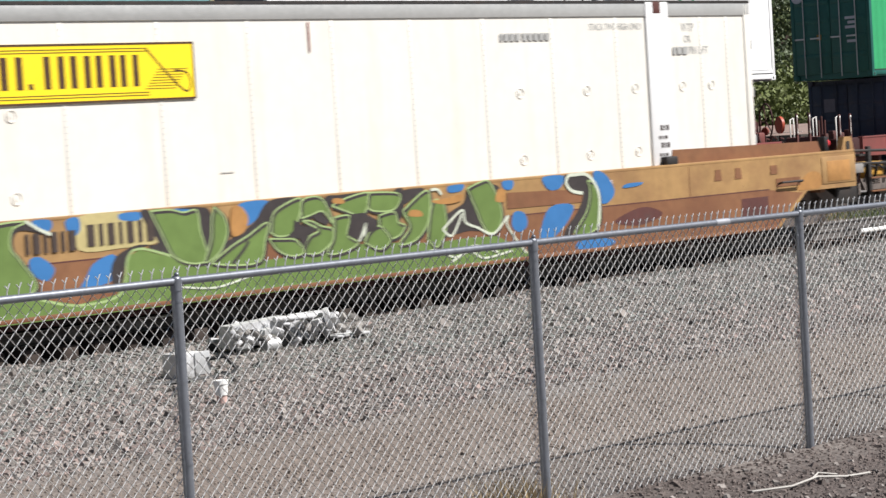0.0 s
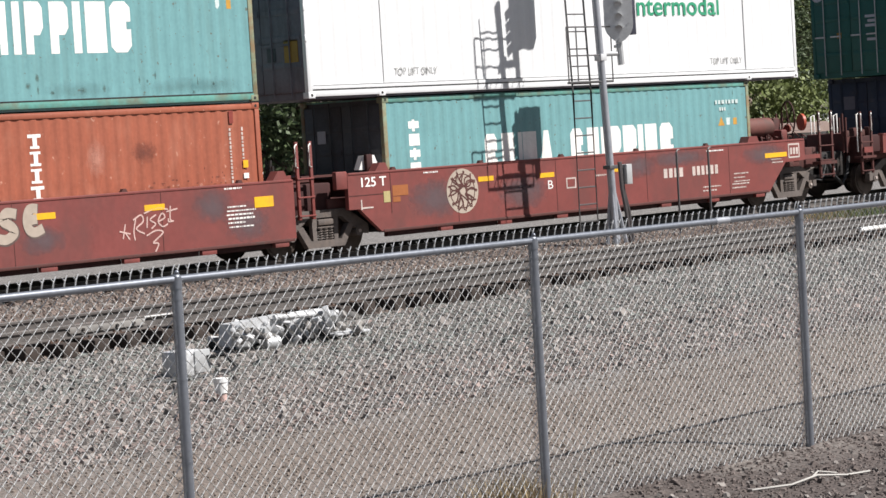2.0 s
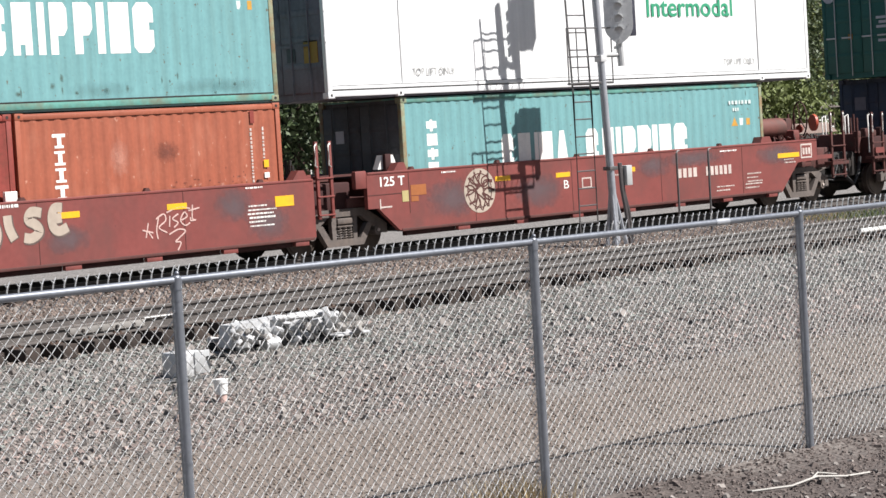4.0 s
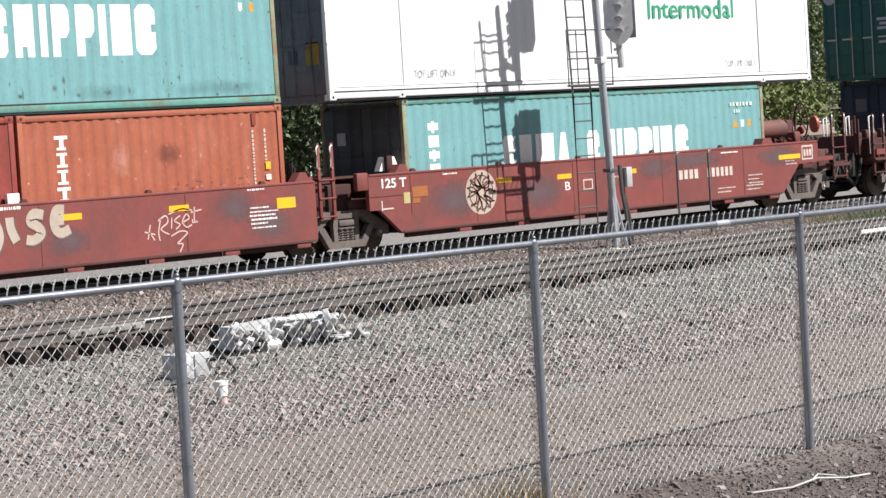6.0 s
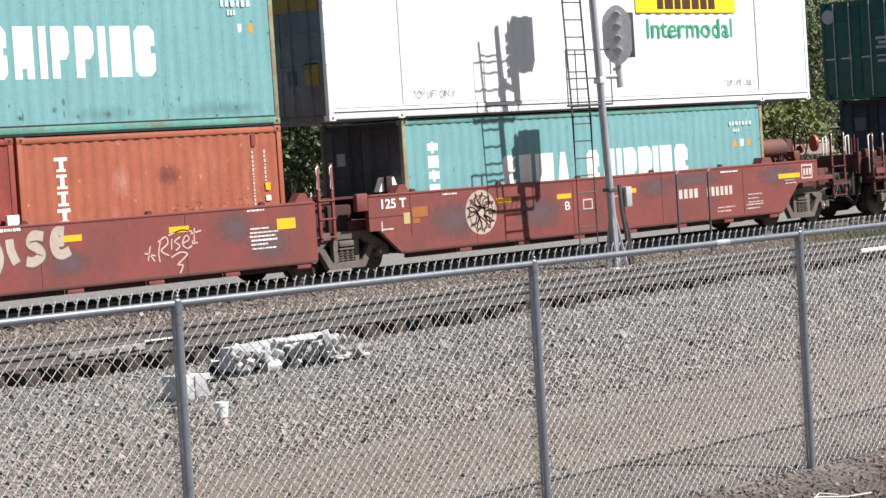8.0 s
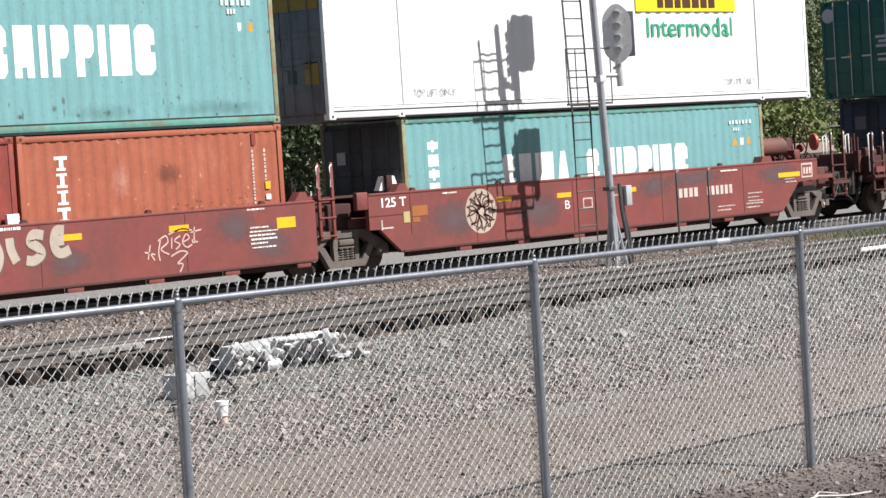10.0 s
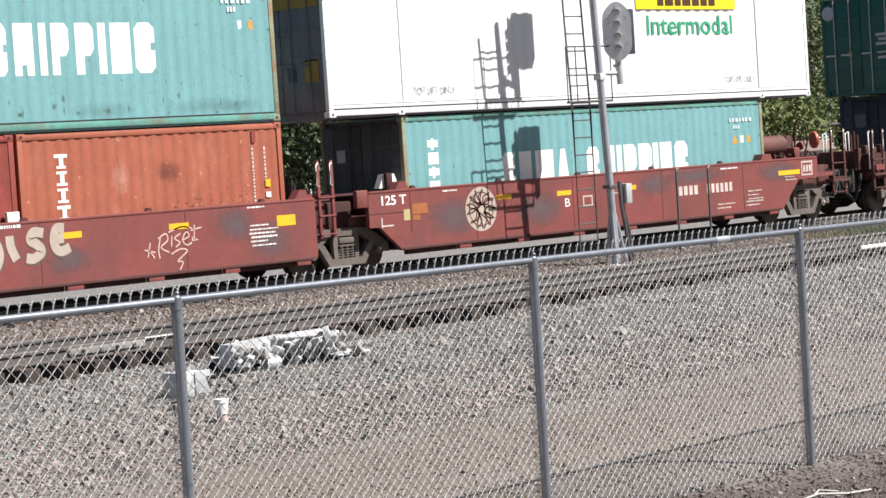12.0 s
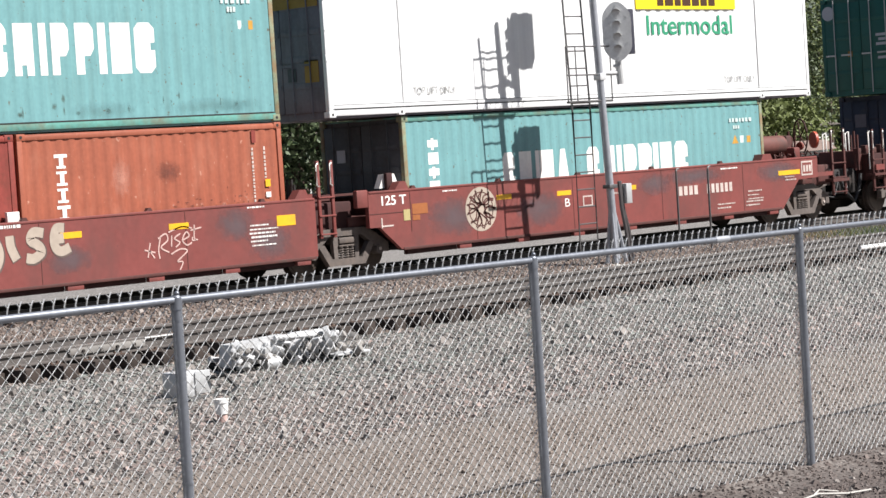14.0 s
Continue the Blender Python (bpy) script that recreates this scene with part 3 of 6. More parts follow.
# ---- signal mast ----
def build_signal_mast():
    s = thing("signal_mast", "silver railway signal mast with ladder, platform and two signal heads", "signal mast", (36.01, 30.22, 0))
    lean = -0.048
    tilt = lambda z: lean * z
    part("pole", rod((tilt(-0.42), 0, -0.42), (tilt(7.05), 0, 7.05), 0.085, sides=18, r2=0.075), "mast", s, "silver-painted round steel pole")
    b = bmesh.new()
    for dx, dy in ((0.2, 0.12), (-0.14, 0.12), (0.2, -0.12), (-0.14, -0.12)):
        rod((dx * 0.95, dy, -0.42), (tilt(1) + dx * 0.15, dy * 0.2, 0.85), 0.05, b, 8, 0.02)
    part("base_fins", b, "mast", s, "flared cast base")
    part("foundation", box(-0.45, 0.45, -0.45, 0.45, -0.95, -0.43, 0.03), "concrete", s, "concrete footing")
    part("cable_conduit", tube([(0.42, -0.05, -0.42), (0.3, -0.07, 0.3), (0.17, -0.1, 0.75), (0.14, -0.1, 1.3)], 0.05), "conduit", s, "thick dark cable conduit")
    part("cable_conduit", tube([(0.55, -0.02, -0.42), (0.44, -0.04, 0.25), (0.27, -0.07, 0.7), (0.2, -0.08, 1.2)], 0.035), "conduit", s)
    part("junction_box", box(0.24, 0.42, -0.2, -0.06, 0.82, 1.24, 0.012), "hood", s, "pale grey junction box")
    part("cross_band", box(tilt(1.2) - 0.12, tilt(1.2) + 0.14, -0.1, 0.1, 1.16, 1.24, 0.01), "ladder", s)

    def head(dx, z):
        # the lens plate faces down the line; the flat housing behind it lies along the track
        b = prism(smooth_loop([(-.27, z - .4), (0, z - .63), (.27, z - .4), (.30, z), (.27, z + .4), (0, z + .63), (-.27, z + .4), (-.30, z)], 5), 0, 0.04)
        b.transform(Matrix.Rotation(radians(-90), 4, "Z"))
        h = part("signal_head", b, "head_grey", s, "oval grey aluminium signal head")
        for k, dz in enumerate((0.38, 0.13, -0.12, -0.37)):
            b = bmesh.new()
            bmesh.ops.create_cone(b, cap_ends=False, segments=18, radius1=0.10, radius2=0.095, depth=0.13, matrix=Matrix.Translation((-0.065, 0, z + dz)) @ Matrix.Rotation(radians(-90), 4, "Y"))
            bmesh.ops.delete(b, geom=[v for v in b.verts if v.co.z < z + dz + 0.02], context="VERTS")
            part("visor", b, "hood", h, "curved signal visor")
            part("lens", rod((-0.012, 0, z + dz), (0.0, 0, z + dz), 0.08, sides=16), "head_dull", h, "dull grey signal lens")
        for dy, dz in ((-0.2, 0.3), (0.2, 0.3), (-0.2, -0.25), (0.2, -0.25), (0, 0.55), (0, -0.55)):
            part("bolt", rod((-0.008, dy, z + dz), (0.0, dy, z + dz), 0.018, sides=6), "head_dull", h)
        h.matrix_basis = pose(0.28 + dx, -0.17, 0, 0, 0, 39)
        part("backing", box(0.24 + dx, 0.92 + dx, -0.12, 0.08, z - 0.47, z + 0.48, 0.015), "back", s, "dark flat signal housing")
        p = part("bracket", rod((tilt(z) + 0.02, -0.02, z - 0.86), (0.36 + dx, -0.06, z - 0.86), 0.05), "hood", s, "cast pipe bracket")
        part("riser", rod((0.38 + dx, -0.1, z - 1.1), (0.36 + dx, -0.08, z - 0.45), 0.075), "hood", p)
        part("collar", rod((0.34 + dx, -0.06, z - 0.74), (0.34 + dx, -0.06, z - 0.68), 0.085), "hood", p)
        part("clamp", box(tilt(z - .9) - 0.09, tilt(z - .9) + 0.1, -0.095, 0.095, z - 1.0, z - 0.86, 0.01), "head_dull", s)

    head(0.0, 4.43)
    head(-0.13, 6.74)
    # ladder behind the pole
    bend = lambda z: float(np.interp(z, (-0.4, 2.8, 7.0), (-0.885, -0.875, -1.06)))
    lad = part("ladder", tube([(bend(z), 0.2, z) for z in (-0.4, 2.8, 6.5)], 0.022), "ladder", s, "narrow dark steel ladder")
    part("ladder_rail", tube([(bend(z) + 0.57, 0.2, z) for z in (-0.4, 2.8, 6.5)], 0.022), "ladder", lad)
    z = 0.1
    while z < 6.5:
        part("rung", rod((bend(z), 0.2, z), (bend(z) + 0.57, 0.2, z), 0.015, sides=6), "ladder", lad)
        z += 0.36
    for x, z0 in ((-1.23, 3.0), (-1.1, 5.25)):
        cage = part("platform", rod((x, -0.02, z0), (0.18, -0.02, z0), 0.024, sides=6), "ladder", s, "small open steel maintenance platform")
        part("platform_edge", rod((x + 0.16, 0.15, z0), (0.18, 0.15, z0), 0.024, sides=6), "ladder", cage)
        for k in range(8):
            part("grating_bar", rod((x + 0.16 + k * 0.17, -0.02, z0), (x + 0.16 + k * 0.17, 0.15, z0), 0.009, sides=5), "ladder", cage)
        for u in (x, x + 0.3, 0.18):
            part("rail_post", rod((u, -0.02, z0), (u, -0.02, z0 + 1.14), 0.015, sides=6), "ladder", cage)
        for dz in (0.55, 1.14):
            part("guard_rail", rod((x, -0.02, z0 + dz), (0.18, -0.02, z0 + dz), 0.016, sides=6), "ladder", cage)


# ---- containers ----
def corrugated(x0, x1, y, z0, z1, pitch=0.278, depth=0.036):
    b = bmesh.new()
    xs = []
    x = x0
    while x < x1:
        for dx, d in ((0, 0), (0.22, 0), (0.3, 0.15), (0.42, 0.85), (0.5, 1), (0.72, 1), (0.8, 0.85), (0.92, 0.15)):
            if x + dx * pitch < x1:
                xs.append((x + dx * pitch, d * depth))
        x += pitch
    xs.append((x1, 0))
    lo = [b.verts.new((u, y + d, z0)) for u, d in xs]
    hi = [b.verts.new((u, y + d, z1)) for u, d in xs]
    for i in range(len(xs) - 1):
        b.faces.new((lo[i], lo[i + 1], hi[i + 1], hi[i])).smooth = True
    return b


def container(name, label, length, height, at, side, rail, post, end=None, width=2.438, castings=(0.0, 1.0), doors=False, pitch=0.278, depth=0.011, group="shipping containers"):
    """A box from its near bottom corner: x along, y deep, z up. castings: where along it the lifting posts stand."""
    c = thing(name, label, "container", at, group)
    end = end or side
    part("body", box(0.06, length - 0.06, 0.06, width - 0.02, -0.012, height - 0.04), end, c)
    part("rail_joint", box(0.12, length - 0.12, -0.004, 0.012, 0.148, 0.172), "black", c)
    part("side_panel", corrugated(0.1, length - 0.1, 0.014, 0.14, height - 0.11, pitch, depth), side, c, "corrugated steel side")
    part("top_rail", box(0.08, length - 0.08, 0.0, 0.06, height - 0.115, height - 0.03, 0.008), rail, c)
    part("bottom_rail", box(0.08, length - 0.08, 0.0, 0.07, 0.03, 0.15, 0.008), rail, c)
    part("roof", box(0.02, length - 0.02, 0.02, width, height - 0.045, height - 0.012, 0.005), rail, c)
    for x in (0, length - 0.11):
        for y in (0, width - 0.1):
            part("corner_post", box(x, x + 0.11, y - 0.001, y + 0.1, 0.1, height - 0.1, 0.01), post, c)
    spots = sorted({round(f * length, 3) for f in castings})
    for f in spots:
        for z in (0, height - 0.118):
            for y in (-0.006, width - 0.156):
                x = min(max(f - 0.089, -0.004), length - 0.174)
                k = part("corner_casting", box(x, x + 0.178, y, y + 0.162, z, z + 0.118, 0.008), post, c)
                if y < 0:
                    part("casting_hole", rod((x + 0.089, y - 0.002, z + 0.059), (x + 0.089, y + 0.004, z + 0.059), 0.03, sides=10), "black", k)
    if doors:
        for y0, y1 in ((0.11, width / 2 - 0.01), (width / 2 + 0.01, width - 0.11)):
            d = part("door", box(0.005, 0.05, y0, y1, 0.14, height - 0.14, 0.006), end, c, "closed steel container door")
            for k in range(1, 5):
                z = 0.14 + k * (height - 0.28) / 5
                part("door_rib", box(-0.012, 0.005, y0 + 0.03, y1 - 0.03, z - 0.06, z + 0.06, 0.006), end, d)
            for fr in (0.28, 0.72):
                y = y0 + (y1 - y0) * fr
                part("lock_rod", rod((-0.035, y, 0.05), (-0.035, y, height - 0.05), 0.014, sides=8), "hood" if end == "green_box" else end, d, "vertical steel lock rod")
                part("lock_handle", box(-0.06, -0.03, y - 0.02, y + 0.28, 1.05, 1.09), "hood" if end == "green_box" else end, d)
    else:
        part("end_panel", box(0.01, 0.06, 0.1, width - 0.1, 0.12, height - 0.12), end, c)
    return c


def build_back_containers():
    out = []
    zt, y = 2.92, 31.99
    # upper teal box with block lettering
    c = container("shipping_container", "faded teal corrugated container with large white block lettering, stacked on top", 12.19, 2.59, (16.25, y, zt + 0.03), "teal", "teal_rail", "teal_post")
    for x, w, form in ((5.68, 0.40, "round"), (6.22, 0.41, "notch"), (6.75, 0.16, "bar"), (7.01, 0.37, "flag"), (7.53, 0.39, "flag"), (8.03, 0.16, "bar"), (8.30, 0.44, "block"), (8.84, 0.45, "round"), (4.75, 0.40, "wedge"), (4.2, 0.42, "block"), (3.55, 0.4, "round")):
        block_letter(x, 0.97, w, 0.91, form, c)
    mark("stencil", bars(10.91, 2.23, (0.06, 0.08, 0.1, 0.06, 0.08, 0.09), 0.12, 0.05, 0.009, thick=0.004), "marking_faded_teal", c)
    mark("stencil", bars(11.05, 2.07, (0.06, 0.05, 0.06), 0.1, 0.02, 0.009, thick=0.004), "marking_faded_teal", c)
    painted("stencil", [(11.3, 1.76), (11.36, 1.74), (11.4, 1.8), (11.4, 1.91), (11.29, 1.91)], "marking_faded_teal", c, 0.278, 0.011)
    painted("sticker", [(11.56, 1.74), (11.68, 1.74), (11.68, 1.91), (11.56, 1.91)], "amber_sign", c, 0.278, 0.011, "small yellow warning sticker")
    rng = random.Random(14)
    for k in range(15):
        x, z, w, h = rng.uniform(5.5, 11.9), 0.16 + abs(rng.gauss(0, 0.22)), rng.uniform(0.04, 0.13), rng.uniform(0.06, 0.24)
        painted("rust_scab", [(x, z), (x + w, z), (x + w, z + h), (x, z + h)], "teal_scab", c, 0.278, 0.011, "small rusty paint scab")
    for x, w in ((7.2, 1.6), (9.3, 2.3), (10.6, 1.2)):
        painted("grime", [(x, 0.15), (x + w, 0.15), (x + w, 0.5), (x, 0.5)], "teal_grime", c, 0.278, 0.011, "greenish grime along the bottom")
    out.append(c)
    # orange twenty-footer
    c = container("shipping_container", "sun-faded orange red twenty-foot corrugated container in the well", 6.058, 2.59, (22.38, y, zt - 2.59), "orange", "orange", "orange", pitch=0.26, depth=0.014)
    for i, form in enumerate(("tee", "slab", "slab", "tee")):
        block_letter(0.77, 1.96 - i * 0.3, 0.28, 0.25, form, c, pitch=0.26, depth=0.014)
    rng = random.Random(5)
    for k in range(30):
        x, z, w, h = rng.uniform(3.3, 5.2), 1.08 + abs(rng.gauss(0, 0.12)), rng.uniform(0.04, 0.14), rng.uniform(0.03, 0.08)
        painted("paint_chip", [(x, z), (x + w, z + 0.01), (x + w * 0.8, z + h), (x + 0.01, z + h * 0.7)], ("orange_scuff", "orange_stain", "orange_stain")[k % 3], c, 0.26, 0.014, "flaked paint chip")
    painted("scuff", [(1.95, 1.35), (2.45, 1.35), (2.45, 2.1), (1.95, 2.1)], "orange_scuff", c, 0.26, 0.014, "pale sun-bleached scuff")
    painted("rust_stain", [(2.95, 1.55), (3.6, 1.55), (3.6, 2.0), (2.95, 2.0)], "orange_stain", c, 0.26, 0.014, "brown rust stain")
    stencil_column(c, 5.28, 1.0, 2.1, "marking_faded", 1)
    stencil_column(c, 5.58, 1.55, 2.1, "marking_faded", 2)
    part("sticker", bars(5.58, 1.38, (0.12,), 0.14, 0.05, -0.002), "yellow", c, "small yellow sticker")
    part("sticker", bars(5.58, 1.18, (0.12,), 0.1, 0.05, -0.002), "marking_white", c)
    part("patch", bars(5.3, 2.22, (0.1,), 0.24, 0.05, -0.002), "dark_red", c, "dark red paint patch")
    out.append(c)
    out.append(container("shipping_container", "dark red twenty-foot corrugated container in the well", 6.058, 2.59, (16.25, y, zt - 2.59), "dark_red", "dark_red", "dark_red"))
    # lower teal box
    c = container("shipping_container", "teal corrugated container with white lettering, sitting low in the well", 12.19, 2.59, (31.69, y, zt - 2.59), "teal", "teal_rail", "teal_post", end="shaded_end", doors=True)
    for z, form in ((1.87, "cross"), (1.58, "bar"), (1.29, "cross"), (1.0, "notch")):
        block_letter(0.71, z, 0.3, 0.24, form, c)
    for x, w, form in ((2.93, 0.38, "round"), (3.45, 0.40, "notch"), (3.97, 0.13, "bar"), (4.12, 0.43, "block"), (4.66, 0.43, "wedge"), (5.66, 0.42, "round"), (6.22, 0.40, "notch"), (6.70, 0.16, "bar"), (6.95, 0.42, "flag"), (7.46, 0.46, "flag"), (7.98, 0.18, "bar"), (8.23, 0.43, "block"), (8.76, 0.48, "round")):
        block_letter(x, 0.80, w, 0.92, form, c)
    painted("vent_mark", [(11.54, 2.22), (11.6, 2.22), (11.6, 2.42), (11.54, 2.42)], "teal_scab", c, 0.278, 0.011)
    mark("stencil", bars(10.88, 2.08, (0.06, 0.08, 0.1, 0.06, 0.08, 0.09, 0.1), 0.09, 0.05, 0.009, thick=0.004), "marking_faded_teal", c)
    mark("stencil", bars(11.02, 1.92, (0.06, 0.06, 0.06), 0.08, 0.03, 0.009, thick=0.004), "marking_faded_teal", c)
    part("door_label", box(-0.016, -0.006, 1.7, 1.95, 1.72, 1.98), "poster", c, "small pale square door label")
    painted("sticker", [(10.95, 1.57), (11.21, 1.57), (11.1, 1.78)], "amber_sign", c, 0.278, 0.011, "yellow warning triangle")
    painted("stencil", [(11.28, 1.58), (11.42, 1.58), (11.44, 1.75), (11.27, 1.75)], "marking_faded_teal", c, 0.278, 0.011)
    painted("sticker", [(11.54, 1.58), (11.7, 1.58), (11.7, 1.74), (11.54, 1.74)], "amber_sign", c, 0.278, 0.011, "small yellow sticker")
    out.append(c)
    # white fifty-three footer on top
    # White all round; only its door end takes the darker shade colour.
    c = container("intermodal_container", "white fifty-three-foot intermodal container stacked on the teal one", 16.15, 2.9, (29.66, y - 0.08, zt + 0.03), "white", "white", "white", width=2.59, castings=(0, 0.1226, 0.8774, 1), doors=True, end="shaded_door", pitch=0.36, depth=0.018)
    lettering("lettering", "TOP LIFT ONLY", 2.36, 0.011, 0.40, 0.15, "marking_grey", c, 0.86)
    lettering("lettering", "TOP LIFT ONLY", 12.7, 0.011, 0.40, 0.15, "marking_grey", c, 0.86)
    lettering("lettering", "Intermodal", 9.9, 0.011, 1.55, 0.45, "green_letter", c, 1.2, "green lettering", 0.02)
    part("company_panel", box(9.58, 13.28, -0.01, 0.012, 2.12, 2.7), "yellow_panel", c, "yellow company panel with dark border")
    part("panel_lettering", bars(10.35, 2.2, (0.22, 0.3, 0.22, 0.3, 0.26, 0.24, 0.24), 0.34, 0.06, -0.011), "brown_letter", c)
    part("lower_band", box(0.1, 16.05, -0.004, 0.03, 0.14, 0.25, 0.004), "white", c)
    part("band_line", box(0.12, 16.0, -0.0065, -0.003, 0.236, 0.252), "band_grey", c)
    part("panel_joint", box(2.06, 2.075, 0.008, 0.02, 0.26, 2.78), "joint", c)
    part("panel_joint", box(14.08, 14.095, 0.008, 0.02, 0.26, 2.78), "joint", c)
    part("door_label", box(-0.012, -0.004, 0.22, 0.62, 0.72, 1.16), "amber", c, "grimy amber door label")
    part("door_label", box(-0.014, -0.004, 0.14, 1.5, 2.2, 2.7), "amber", c, "amber panel over the door")
    part("door_plate", box(-0.014, -0.004, 0.88, 1.12, 0.76, 1.02), "shaded_end", c, "small grey plate on the door")
    for k in (1, 2, 3):
        part("hinge", box(-0.02, 0.03, -0.02, 0.02, 0.5 + 0.6 * k, 0.62 + 0.6 * k, 0.005), "white", c)
    out.append(c)
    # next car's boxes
    c = container("shipping_container", "green container with sunlit side and shaded closed doors, stacked on top", 12.19, 2.59, (50.12, y, zt + 0.03), "green_side", "green_box", "green_box", end="green_box", doors=True)
    part("door_badge", rod((-0.02, 2.2, 2.2), (-0.008, 2.2, 2.2), 0.19, sides=20), "poster", c, "round pale badge")
    for z, w in ((1.5, 0.3), (1.38, 0.22), (1.26, 0.3), (0.9, 0.26)):
        part("stencil", box(-0.016, -0.004, 0.45, 0.45 + w, z, z + 0.07), "poster", c)
    part("warning_label", box(-0.016, -0.004, 1.5, 1.64, 1.02, 1.16), "amber", c, "amber warning label")
    out.append(c)
    c = container("shipping_container", "navy blue container with closed doors in the well", 12.19, 2.59, (50.74, y, zt - 2.59), "navy", "navy", "navy", doors=True)
    part("door_poster", box(-0.016, -0.004, 1.6, 1.95, 1.75, 2.1), "shaded_door", c, "grimy square door label")
    out.append(c)
    return out


def groove(x, x0, pitch, depth):
    """How far the corrugated side lies back at x."""
    at = ((x - x0) / pitch) % 1.0
    return depth * float(np.interp(at, (0, 0.22, 0.3, 0.42, 0.5, 0.72, 0.8, 0.92, 1), (0, 0, 0.15, 0.85, 1, 1, 0.85, 0.15, 0)))


def painted(name, outline, mat, parent, pitch, depth, label="", face=0.014, start=0.1):
    """A flat shape in x and z, laid as paint over the folds of a corrugated side."""
    b = bmesh.new()
    b.faces.new([b.verts.new((x, 0, z)) for x, z in outline])
    lo, hi = min(p[0] for p in outline), max(p[0] for p in outline)
    k = math.floor((lo - start) / pitch)
    while start + k * pitch < hi:
        for f in (0, 0.22, 0.3, 0.42, 0.5, 0.72, 0.8, 0.92):
            x = start + (k + f) * pitch
            if lo + 0.002 < x < hi - 0.002:
                bmesh.ops.bisect_plane(b, geom=b.verts[:] + b.edges[:] + b.faces[:], dist=1e-5, plane_co=(x, 0, 0), plane_no=(1, 0, 0))
        k += 1
    for v in b.verts:
        v.co.y = face + groove(v.co.x, start, pitch, depth) - 0.0025
    return part(name, b, mat, parent, label)


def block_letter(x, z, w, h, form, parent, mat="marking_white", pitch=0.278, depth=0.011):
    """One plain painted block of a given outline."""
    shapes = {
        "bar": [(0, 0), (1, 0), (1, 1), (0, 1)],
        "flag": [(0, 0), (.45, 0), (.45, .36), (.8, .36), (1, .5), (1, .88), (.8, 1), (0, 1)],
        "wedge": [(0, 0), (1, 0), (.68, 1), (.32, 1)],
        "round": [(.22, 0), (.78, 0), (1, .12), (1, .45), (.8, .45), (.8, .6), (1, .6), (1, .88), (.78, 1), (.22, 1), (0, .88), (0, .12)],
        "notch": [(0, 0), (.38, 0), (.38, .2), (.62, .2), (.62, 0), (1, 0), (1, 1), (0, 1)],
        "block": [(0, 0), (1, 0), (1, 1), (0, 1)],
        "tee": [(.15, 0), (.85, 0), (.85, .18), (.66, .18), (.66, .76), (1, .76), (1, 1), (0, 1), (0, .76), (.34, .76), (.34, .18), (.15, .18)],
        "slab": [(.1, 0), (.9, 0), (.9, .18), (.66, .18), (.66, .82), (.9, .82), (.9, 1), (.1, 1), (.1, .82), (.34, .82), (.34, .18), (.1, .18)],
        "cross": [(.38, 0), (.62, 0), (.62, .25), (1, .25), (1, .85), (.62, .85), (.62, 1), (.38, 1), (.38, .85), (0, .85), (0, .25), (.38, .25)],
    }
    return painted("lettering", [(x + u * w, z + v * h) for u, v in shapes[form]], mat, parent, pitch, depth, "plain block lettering")


